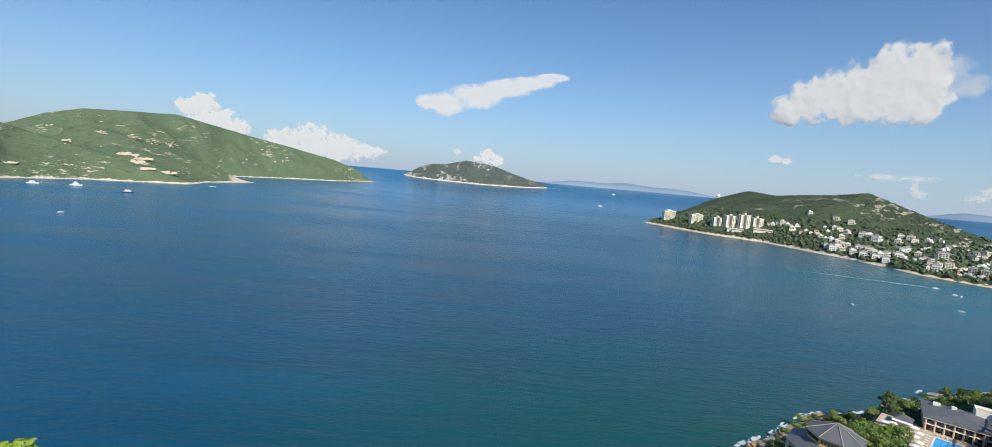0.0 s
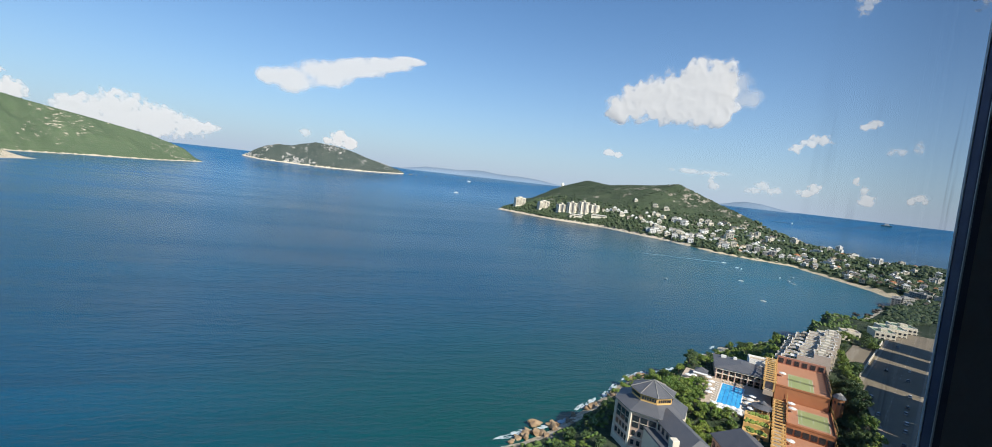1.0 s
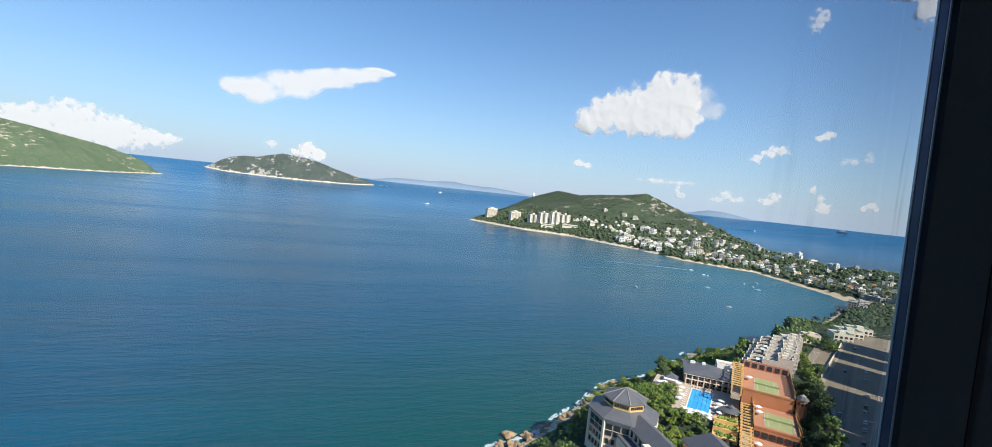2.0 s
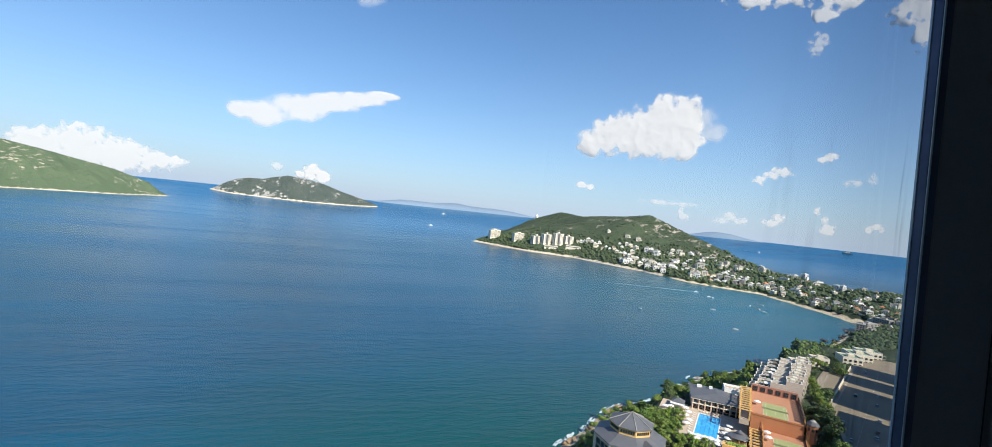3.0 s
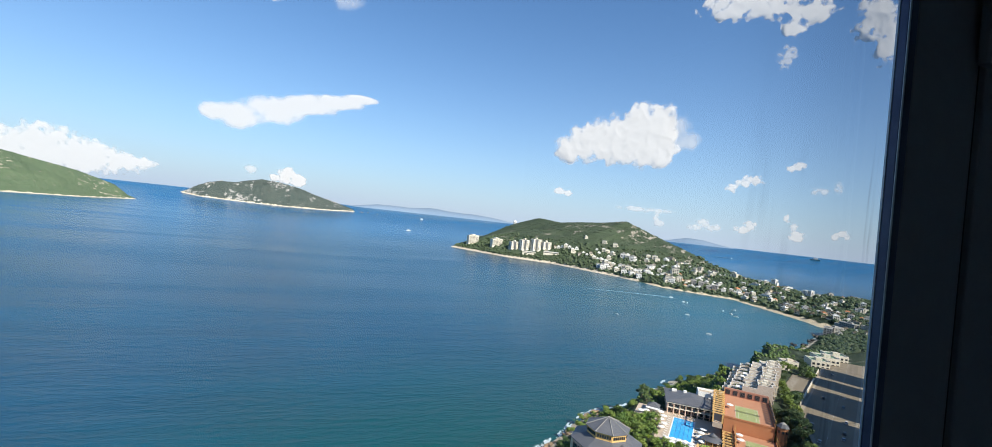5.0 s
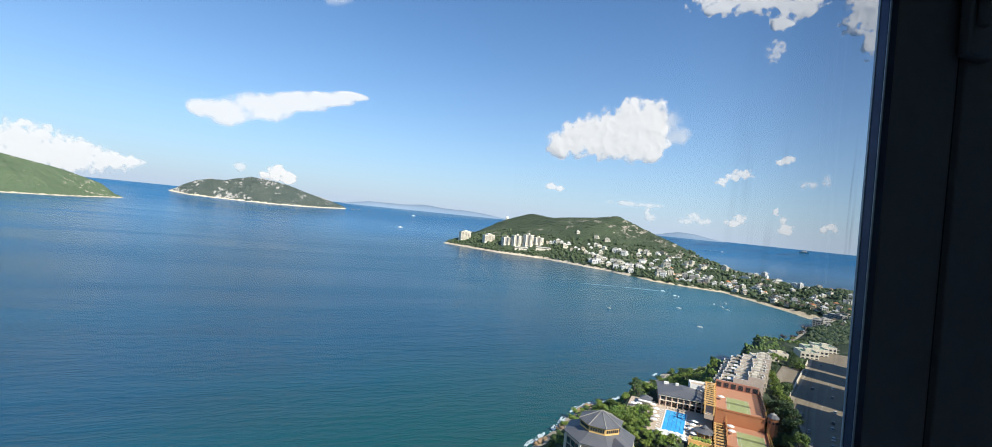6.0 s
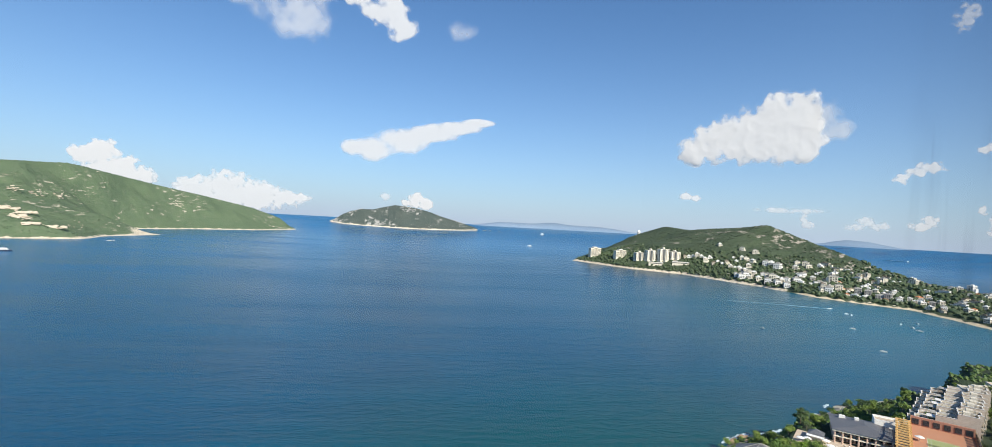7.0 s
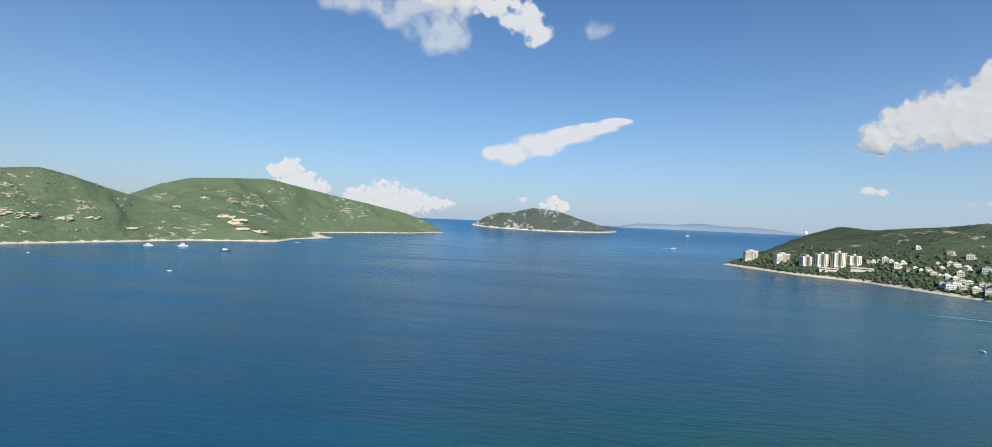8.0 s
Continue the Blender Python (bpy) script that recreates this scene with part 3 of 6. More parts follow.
cloud([(24.4, 1.9, 2.1, 1.3), (21.2, 2.5, 2.5, 1.5), (18.3, 1.8, 2.9, 1.2), (15.3, 1.4, 2.1, 0.7), (21.2, 0.9, 6.2, 1.2)], M_WING, "low long cumulus bank behind the cape", 0.5, 5.9, 0.7, step=0.1, ragged=0.55)
cloud([(1.7, 2.1, 1.0, 1.0), (0.5, 1.7, 0.9, 0.7), (2.9, 1.8, 0.6, 0.4)], M_CLOUD, "small white cumulus behind the island", 0.3, 6.6, 0.5, step=0.08, ragged=0.5)
cloud([(5.2, 2.3, 0.7, 0.6)], M_VEIL, "faint small puff above the island", 0.2, 6.9, 0.6)
cloud([(26.5, 22.6, 4.5, 1.6), (20.5, 22.3, 5.1, 2.1), (15.4, 20.4, 3.9, 2.3), (16.3, 23.6, 6.0, 1.9)], M_VEIL, "broad thin ragged cloud high overhead", 0.6, 7.4, 1.8, ragged=0.5)
cloud([(15.0, 24.0, 4.0, 1.3), (9.6, 23.8, 4.2, 1.2), (6.2, 22.6, 3.0, 1.7), (4.3, 20.9, 2.0, 1.4)], M_WING, "dense ragged white cloud high overhead", 0.6, 7.9, 1.2, ragged=0.6)
cloud([(-2.7, 21.4, 2.0, 1.2)], M_HAZE, "thin torn high wisp", 0.2, 8.3, 1.2)
cloud([(-45.5, 24.3, 3.0, 1.4), (-49.5, 24.3, 3.6, 1.6), (-53.3, 23.4, 2.5, 1.3), (-52.0, 21.7, 1.1, 1.2)], M_WING, "ragged white cloud high in the sky", 0.5, 9.2, 0.9, 5120, 0.1, 0.8)
cloud([(-58.8, 21.8, 1.9, 2.3), (-59.7, 19.2, 0.9, 1.6)], M_WING, "torn white cloud high beside the window frame", 0.5, 9.4, 0.9, 5000, 0.1, 0.8)
cloud([(-51.7, 19.3, 0.9, 1.3)], M_VEIL, "small torn wisp high in the sky", 0.2, 9.9, 0.5, step=0.08, ragged=0.85)
for lobes, mat, size in (
        ([(-29.4, 4.1, 0.8, 0.5), (-30.4, 3.9, 0.8, 0.4)], M_PUFF, 0.6), ([(-49.9, 7.0, 1.1, 0.6), (-48.9, 6.6, 0.8, 0.5), (-47.9, 6.0, 0.6, 0.5)], M_PUFF, 0.5), ([(-53.9, 8.6, 0.7, 0.5), (-53.1, 8.3, 0.6, 0.4)], M_PUFF, 0.45),
        ([(-55.8, 6.2, 0.9, 0.45), (-57.3, 6.5, 0.4, 0.7)], M_VEIL, 0.5), ([(-39.6, 2.9, 3.2, 0.35)], M_VEIL, 1.0), ([(-40.6, 2.1, 0.4, 0.6), (-40.9, 1.5, 0.6, 0.4)], M_VEIL, 0.4),
        ([(-45.5, 2.0, 0.9, 0.55), (-46.6, 1.6, 0.8, 0.5), (-44.6, 1.4, 0.7, 0.4)], M_VEIL, 0.4), ([(-50.1, 2.2, 0.7, 0.6), (-49.4, 1.7, 0.9, 0.45)], M_PUFF, 0.4),
        ([(-53.3, 3.2, 0.35, 0.5), (-54.0, 2.4, 0.4, 0.6), (-54.3, 1.5, 0.9, 0.6)], M_PUFF, 0.4), ([(-58.2, 2.1, 0.7, 0.5), (-57.5, 1.8, 0.5, 0.3)], M_PUFF, 0.4)):
    cloud(lobes, mat, "small puffy white cloud low above the sea", 0.25, 11.0 + lobes[0][0], size, 4500, 0.06, 0.62, 0.3)


# ---- the room and its window ----
def room():
    x0, x1, y0, y1, z0, z1 = -2.6, 1.9, -3.2, 0.42, EYE - 1.55, EYE + 1.05
    w = 0.15
    for name, lo, hi, mat, label in (
            ("floor", (x0, y0, z0 - w), (x1, y1 + w, z0), M_ROOM, "pale room floor"),
            ("ceiling", (x0, y0, z1), (x1, y1 + w, z1 + w), M_ROOM, "pale room ceiling"),
            ("wall_back", (x0, y0 - w, z0 - w), (x1, y0, z1 + w), M_ROOM, "pale back wall of the room"),
            ("wall_left", (x0 - w, y0 - w, z0 - w), (x0, y1 + w, z1 + w), M_ROOM, "pale side wall of the room"),
            ("wall_right", (x1, y0 - w, z0 - w), (x1 + w, y1 + w, z1 + w), M_ROOM, "pale side wall of the room")):
        tagged(part(name, block(lo, hi), mat), label, "", "", "structure")
    win = tagged(new("window_1"), "tall room window with dark aluminium frame and streaky glass", "", "", "structure")
    jx = 0.752                                   # inner edge of the jamb
    part("sill", block((x0, y1 - 0.02, z0), (x1, y1 + 0.12, EYE - 0.75), None, 0.006), M_FRAME, win)
    part("head", block((x0, y1 - 0.02, EYE + 0.8), (x1, y1 + 0.12, z1), None, 0.006), M_FRAME, win)
    part("jamb", block((x0, y1 - 0.02, EYE - 0.75), (-2.0, y1 + 0.12, EYE + 0.8), None, 0.006), M_FRAME, win)
    # the sash beside the view, hung slightly out of true: a bright edge, a deep rail and the next panel
    hung = Matrix.Translation((jx, y1, EYE + 0.05)) @ Matrix.Rotation(radians(-2.6), 4, "Y") @ Matrix.Translation((-jx, -y1, -EYE - 0.05))
    part("reveal", block((jx, y1 - 0.007, EYE - 0.75), (jx + 0.022, y1 + 0.006, EYE + 0.8), None, 0.002), M_EDGE, win, "blue-grey anodised edge catching the daylight", hung)
    # added pale strips paint the daylight highlights on the reveal's two edges
    part("glint_strip", block((jx - 0.0012, y1 + 0.0045, EYE - 0.75), (jx + 0.004, y1 + 0.0078, EYE + 0.8), None, 0.0006), M_GLINT, win, "thin pale strip for the glint along the sash edge", hung)
    part("glint_strip", block((jx - 0.0006, y1 - 0.0082, EYE - 0.75), (jx + 0.003, y1 - 0.0068, EYE + 0.8), None, 0.0004), M_GLINT, win, "thin pale strip for the glint along the sash edge", hung)
    part("rail", block((jx + 0.023, y1 - 0.006, EYE - 0.75), (jx + 0.187, y1 + 0.004, EYE + 0.8), None, 0.003), M_FRAME, win, "", hung)
    part("gasket", block((jx + 0.188, y1 - 0.003, EYE - 0.75), (jx + 0.195, y1 + 0.004, EYE + 0.8)), M_TYRE, win, "", hung)
    part("panel", block((jx + 0.196, y1 - 0.012, EYE - 0.75), (x1 - 0.06, y1 + 0.06, EYE + 0.8), None, 0.003), M_FRAME, win, "", hung)
    latch = part("latch", block((jx + 0.16, y1 - 0.03, EYE + 0.3), (jx + 0.225, y1 - 0.013, EYE + 0.46), None, 0.004), M_FRAME, win, "dark metal latch on the sash", hung)
    part("latch_bolt", block((jx + 0.165, y1 - 0.046, EYE + 0.34), (jx + 0.18, y1 - 0.031, EYE + 0.44), None, 0.003), M_FRAME, latch)
    pane = part("pane", block((-2.0, y1 + 0.028, EYE - 0.75), (jx + 0.08, y1 + 0.034, EYE + 0.8)), M_PANE, win, "clear window glass with faint dirty streaks")
    pane.visible_shadow = False


room()


# ---- the club below: houses, pool, courts ----
def window_mesh(w, h, d=0.25):
    return mesh_of("window", block((-d, -w / 2, 0), (d, w / 2, h)), M_WIN)


def wall_windows(parent, me, a, b, z, n, name="window", frac=1.0):
    """n windows set in the wall line from a to b (local x, y)."""
    dx, dy = b[0] - a[0], b[1] - a[1]
    turn = math.degrees(math.atan2(dy, dx)) - 90
    for i in range(n):
        t = 0.5 + ((i + 0.5) / n - 0.5) * frac
        part(name, me, None, parent, "", pose(a[0] + dx * t, a[1] + dy * t, z, 0, 0, turn))


def clubhouse():
    house = thing("clubhouse", at_uv(-18.7, -63.2, 19), "octagonal pink clubhouse with stepped grey slate roofs", "clubhouse")
    turn = radians(25)
    part("wall", prism(8, 15.6, 15.6, -9, 13.2, turn), M_PINK, house)
    part("plinth", prism(8, 16.4, 16.2, -9.2, -3.6, turn), M_CREAM, house)
    part("string_course", prism(8, 15.9, 15.9, 0.7, 1.1, turn), M_CREAM, house)
    part("cornice", prism(8, 16.2, 16.6, 12.2, 12.9, turn), M_CREAM, house)
    part("roof", ring_roof(8, 17.0, 13.2, 9.4, 16.4, turn), M_SLATE, house, "grey slate skirt roof")
    part("clerestory", prism(8, 9.7, 9.7, 15.6, 19.6, turn), M_OCHRE, house, "ochre clerestory wall under the upper roof")
    top = part("upper_roof", prism(8, 10.6, 0, 19.6, 24.1, turn), M_SLATE, house, "pointed grey slate roof")
    for i in range(8):
        a = turn + i * math.pi / 4
        rib = bmesh.new()
        p0, p1 = Vector((10.6 * math.cos(a), 10.6 * math.sin(a), 19.65)), Vector((0, 0, 24.2))
        side = Vector((-math.sin(a), math.cos(a), 0)) * 0.16
        vs = [rib.verts.new(q) for q in (p0 - side, p0 + side, p1 + side * 0.3, p1 - side * 0.3)]
        up = [rib.verts.new(v.co + Vector((0, 0, 0.22))) for v in vs]
        rib.faces.new(up)
        for k in range(4):
            rib.faces.new((vs[k], vs[(k + 1) % 4], up[(k + 1) % 4], up[k]))
        part("hip_rib", rib, M_GREY, top)
    big, small, tiny = window_mesh(2.9, 5.2), window_mesh(1.5, 2.2), window_mesh(0.75, 1.3)
    for i in range(8):
        a, b = turn + i * math.pi / 4, turn + (i + 1) * math.pi / 4
        A, B = (15.6 * math.cos(a), 15.6 * math.sin(a)), (15.6 * math.cos(b), 15.6 * math.sin(b))
        wall_windows(house, big, A, B, 5.6, 3, frac=0.92)
        wall_windows(house, small, A, B, 1.8, 4, frac=0.9)
        wall_windows(house, small, A, B, -2.6, 4, frac=0.9)
        for k in range(3):
            tt = 0.5 + ((k + 0.5) / 3 - 0.5) * 0.92
            for zz, hh in ((8.0, 0.25),):
                part("transom", block((-0.34, -1.5, 0), (0.34, 1.5, hh)), M_CREAM, house, "", pose(A[0] + (B[0] - A[0]) * tt, A[1] + (B[1] - A[1]) * tt, zz, 0, 0, math.degrees(math.atan2(B[1] - A[1], B[0] - A[0])) - 90))
        A, B = (9.7 * math.cos(a), 9.7 * math.sin(a)), (9.7 * math.cos(b), 9.7 * math.sin(b))
        wall_windows(house, tiny, A, B, 17.3, 6, "clerestory_window", 0.9)
        A = (16.05 * math.cos(a), 16.05 * math.sin(a), 0)
        part("pilaster", block((-0.5, -0.5, -9), (0.5, 0.5, 12.2)), M_CREAM, house, "", pose(*A, 0, 0, math.degrees(a)))
    return house


def wing():
    w = thing("clubhouse_wing", at_uv(-36, -46.5, 19, 39.7), "pink clubhouse wing under a grey gabled slate roof", "clubhouse")
    part("wall", block((-14, -6, -9), (14, 6, 12.0)), M_PINK, w)
    part("roof", hip((-14, -6), (14, 6), 12.0, 16.0, 1.5), M_SLATE, w)
    part("chimney", block((-12.6, 8.2, -9), (-9.6, 11.2, 15.0), None, 0.15), M_CREAM, w, "cream rendered chimney block")
    part("gallery", block((-9, 6.02, -9), (12, 10.5, 7.0)), M_CREAM, w)
    part("gallery_roof", block((-9.4, 6.02, 7.0), (12.6, 11.0, 7.5), (1, 0.9)), M_SLATE, w)
    me = window_mesh(1.6, 2.4)
    for s in (-6, 6):
        for z in (1.0, 8.6):
            wall_windows(w, me, (-13, s), (13, s), z, 7)
    h = thing("clubhouse_wing", at_uv(-30, -21.2, 19, 31), "pink clubhouse wing under a hipped grey slate roof", "clubhouse")
    part("wall", block((-12, -9, -9), (12, 9, 10.4)), M_PINK, h)
    part("roof", hip((-12, -9), (12, 9), 10.4, 16.5, 5.0, 1.0), M_SLATE, h)
    part("dormer", block((-6, 5, 10.4), (-3.4, 8, 13.0)), M_CREAM, h)
    for a, b, n in (((-12, -9), (-12, 9), 5), ((-12, 9), (12, 9), 6), ((12, -9), (-12, -9), 6)):
        for z in (1.0, 5.6):
            wall_windows(h, me, a, b, z, n)


def pool_hall():
    h = thing("pool_hall", at_uv(86, -32, 21.7, 8.4), "long pink pool house with grey slate roof and columns", "pool house")
    part("wall", block((-9, -14.5, 0), (13, 14.5, 7.2)), M_PINK, h)
    part("roof", hip((-13, -14.8), (13, 14.8), 7.4, 9.6, 10.0, 0.7), M_SLATE, h)
    part("fascia", block((-13.4, -15.2, 6.4), (-12.7, 15.2, 7.08)), M_CREAM, h)
    part("balcony", block((-13, -14.5, 3.4), (-9.02, 14.5, 3.75)), M_CREAM, h)
    col = mesh_of("column", prism(8, 0.45, 0.38, 0, 6.4), M_PINK)
    me = window_mesh(2.3, 2.3)
    for i in range(9):
        part("column", col, None, h, "", pose(-12.6, -14 + 3.5 * i, 0))
    wall_windows(h, me, (-9, 14.5), (-9, -14.5), 0.5, 9)
    wall_windows(h, me, (-9, 14.5), (-9, -14.5), 4.2, 9)
    part("stair_tower", block((6, -16, 0), (15, -5, 10.6), None, 0.1), M_WHITE, h, "white parapeted roof terrace block")
    part("terrace_well", block((7, -15, 10.62), (14, -6, 10.7)), M_DECK, h)
    for lo, hi in (((6, -16, 10.6), (6.4, -5, 11.6)), ((14.6, -16, 10.6), (15, -5, 11.6)), ((6.4, -16, 10.6), (14.6, -15.6, 11.6)), ((6.4, -5.4, 10.6), (14.6, -5, 11.6))):
        part("parapet", block(lo, hi), M_WHITE, h)
    part("vent", block((4, 2, 8.2), (6, 4, 10.4)), M_WHITE, h)
    part("vent", block((6, 8, 7.6), (8, 11, 9.6)), M_WHITE, h)
    k = thing("poolside_kiosk", at_uv(69, -52, 21.7), "small poolside kiosk with grey pyramid roof", "kiosk")
    part("wall", block((-3, -3, 0), (3, 3, 3)), M_CREAM, k)
    part("roof", prism(4, 5.4, 0, 3, 5.4, math.pi / 4), M_SLATE, k)
    part("awning", block((-6.4, -4, 2.7), (-3.05, 4, 2.9)), M_CANVAS, k, "white canvas awning")


def pool():
    m, t, ns, ln, b = nodes_of("pool_water")
    p = where(t)
    vor = ns.new("ShaderNodeTexVoronoi")
    vor.inputs["Scale"].default_value = 0.6
    ln.new(p, vor.inputs["Vector"])
    col = blend(t, ramp(t, vor.outputs["Distance"], 0.2, 0.9), (0.03, 0.34, 0.72), (0.08, 0.5, 0.85))
    ln.new(col, b.inputs["Base Color"])
    b.inputs["Roughness"].default_value = 0.06
    bump(t, b, tex_noise(t, p, 1.2, 4.0), 0.4, 0.1)
    deck = tagged(part("pavement_pool", block((-22, -23.5, -3.0), (28, 9.5, 0)), M_DECK, None, "", at_uv(46, -37, 21.75)), "pale stone pool deck", "", "", "structure")
    tagged(part("pavement_kiosk", block((-12, -7.5, -3.0), (12, 7.5, -0.01)), M_DECK, None, "", at_uv(64, -54.2, 21.75)), "pale stone terrace beside the pool", "", "", "structure")
    ob = thing("swimming_pool", at_uv(48, -33.5, 21.75), "bright blue rectangular swimming pool in a pale deck", "pool")
    part("coping", block((-18.3, -6.3, 0.004), (18.3, 6.3, 0.12)), M_WHITE, ob)
    part("water", block((-17.6, -5.6, 0.03), (17.6, 5.6, 0.16)), m, ob, "clear bright blue pool water")
    lane = mesh_of("lane_line", block((-17, -0.12, 0.163), (17, 0.12, 0.168)), surf("lane_blue", (0.02, 0.12, 0.35), (0.03, 0.15, 0.4), 2))
    for i in range(4):
        part("lane_line", lane, None, ob, "", pose(0, -3.4 + 2.2 * i, 0))
    return deck


def parasol():
    p = thing("parasol", at_uv(0, 0), "white canvas parasol on the pool deck", "parasol", "parasols round the pool")
    part("pole", prism(6, 0.05, 0.05, 0, 2.6), M_STEEL, p)
    part("base", prism(8, 0.4, 0.35, 0, 0.1), M_GREY, p)
    part("canopy", prism(8, 1.9, 0.05, 2.15, 2.85), M_CANVAS, p)
    part("valance", ring_roof(8, 1.92, 2.16, 1.86, 2.18, 0, 0.25), M_CANVAS, p)
    return p


def lounger():
    s = thing("sun_lounger", at_uv(0, 0), "white sun lounger on the pool deck", "lounger", "loungers round the pool")
    part("seat", block((-0.95, -0.33, 0.3), (0.45, 0.33, 0.42), None, 0.03), M_CANVAS, s)
    part("backrest", block((0, -0.33, 0), (0.7, 0.33, 0.1), None, 0.03), M_CANVAS, s, "", pose(0.45, 0, 0.34, 0, -35, 0))
    leg = mesh_of("leg", block((-0.03, -0.03, 0), (0.03, 0.03, 0.3)), M_WHITE)
    for x in (-0.85, 0.35):
        for y in (-0.28, 0.28):
            part("leg", leg, None, s, "", pose(x, y, 0))
    return s


def pool_furniture():
    random.seed(5)
    p, s = parasol(), lounger()
    spots = [(26 + random.uniform(-1.5, 1.5), -40 + 3.1 * i) for i in range(5)] + [(22.5, -37 + 3.3 * i) for i in range(4)] + [(34 + 6.2 * i, -23.5 + random.uniform(-1, 1)) for i in range(4)]
    spots += [(40 + 6 * i, -44.5 + random.uniform(-1.5, 1.5)) for i in range(4)] + [(54, -50), (60, -55), (64, -47), (58, -58)]
    for i, (u, v) in enumerate(spots):
        m = at_uv(u, v, 21.75, random.uniform(0, 45))
        if i == 0:
            p.matrix_basis = m
        else:
            copy_thing(p, m)
    rows = [(29, -39 + 1.7 * i, 0) for i in range(8)] + [(33 + 3.4 * i, -41.5, 90) for i in range(10)] + [(69, -39 + 1.8 * i, 180) for i in range(7)] + [(36 + 4 * i, -26, -90) for i in range(6)]
    for i, (u, v, a) in enumerate(rows):
        m = at_uv(u, v, 21.75, a + random.uniform(-6, 6))
        if i == 0:
            s.matrix_basis = m
        else:
            copy_thing(s, m)


def bush_bed(x0, x1, y0, y1, z, seed):
    """A bed of low uneven bushes."""
    bm = bmesh.new()
    rnd = random.Random(seed)
    for _ in range(34):
        r = rnd.uniform(0.5, 1.1)
        m = Matrix.Translation((rnd.uniform(x0, x1), rnd.uniform(y0, y1), z + 0.2 * r))
        for v in bmesh.ops.create_icosphere(bm, subdivisions=1, radius=r, matrix=m)["verts"]:
            v.co += Vector((rnd.uniform(-1, 1), rnd.uniform(-1, 1), rnd.uniform(-0.6, 0.8))) * r * 0.22
    return bm


def pavilion():
    p = thing("round_pavilion", at_uv(37, -17.5, 21.75), "round poolside pavilion with dark conical roof", "pavilion")
    part("roof", prism(16, 5.6, 1.2, 3.6, 5.4), M_SLATE, p)
    part("cap_roof", prism(16, 2.0, 0, 5.6, 7.0), M_SLATE, p)
    part("lantern", prism(16, 1.2, 1.2, 5.2, 5.7), M_CREAM, p)
    post = mesh_of("post", prism(8, 0.2, 0.2, 0, 3.7), M_OCHRE)
    for i in range(8):
        a = i * math.pi / 4
        part("post", post, None, p, "", pose(4.8 * math.cos(a), 4.8 * math.sin(a), 0))
    part("bar", prism(16, 2.6, 2.6, 0, 1.1), M_OCHRE, p)
    r = thing("garden_terrace", at_uv(18, -19, 19), "ochre terraced retaining wall with planted ledges", "terrace")
    for k, (x0, x1, z) in enumerate(((-9, -3, 2.2), (-3, 3, 4.4), (3, 8, 6.2))):
        part("retaining_wall", block((x0, -5.6, -2), (x1 - 0.02, 6, z), None, 0.08), M_OCHRE, r)
        part("planting", bush_bed(x0 + 0.8, x1 - 0.8, -4.6, 5.0, z, 3.1 + k), M_LEAF, r, "green planting bed")
    for i in range(3):
        part("opening", block((-9.06, -3.5 + 3 * i, 0), (-8.9, -2 + 3 * i, 1.5)), M_WIN, r)


def court(u0, u1, v0, v1, z, green, name_label):
    c = thing("tennis_court", at_uv(u0, (v0 + v1) / 2, 19.5), name_label, "tennis court", "tennis courts")
    L, W, H = u1 - u0, (v1 - v0) / 2, z - 19.5
    part("podium", block((0, -W, -3), (L, W, H), None, 0.12), M_TERRA, c, "terracotta retaining walls")
    part("surface", block((0.5, -W + 0.5, H + 0.004), (L - 0.5, W - 0.5, H + 0.02)), M_CLAY, c)
    g0, g1, y0, y1 = green
    yc = (v0 + v1) / 2
    g = part("playing_area", block((g0 - u0, -(y1 - yc), H + 0.024), (g1 - u0, -(y0 - yc), H + 0.03)), M_GREEN, c, "worn green playing area")
    mx, my, hl, hw = (g0 + g1) / 2 - u0, -((y0 + y1) / 2 - yc), (g1 - g0) / 2, (y1 - y0) / 2
    for lo, hi in (((mx - hl, my - hw), (mx + hl, my - hw + 0.12)), ((mx - hl, my + hw - 0.12), (mx + hl, my + hw)), ((mx - hl, my - hw), (mx - hl + 0.12, my + hw)),
                   ((mx + hl - 0.12, my - hw), (mx + hl, my + hw)), ((mx - hl * 0.5, my - 0.06), (mx + hl * 0.5, my + 0.06)), ((mx - hl, my - hw * 0.75), (mx + hl, my - hw * 0.75 + 0.1)), ((mx - hl, my + hw * 0.75), (mx + hl, my + hw * 0.75 + 0.1))):
        part("line", block((*lo, H + 0.034), (*hi, H + 0.04)), M_WHITE, g)
    part("net", block((mx - 0.01, my - hw - 0.5, H + 0.05), (mx + 0.01, my + hw + 0.5, H + 1.0)), M_NET, c, "open dark tennis net")
    for y in (-hw - 0.6, hw + 0.6):
        part("net_post", block((mx - 0.06, my + y - 0.06, H + 0.02), (mx + 0.06, my + y + 0.06, H + 1.1)), M_STEEL, c)
    for s in (-1, 1):
        part("parapet", block((0, s * W - 0.2, H + 0.01), (L, s * W + 0.2, H + 1.0)), M_TERRA, c)
    part("parapet", block((-0.2, -W, H + 0.012), (0.25, W, H + 0.9)), M_TERRA, c)
    post = mesh_of("fence_post", block((-0.07, -0.07, 0), (0.07, 0.07, 3.6)), M_OCHRE)
    for i in range(int(L / 4) + 1):
        for s in (-1, 1):
            part("fence_post", post, None, c, "", pose(min(4 * i, L - 0.2), s * W, H + 0.9))
    return c, H, L, W


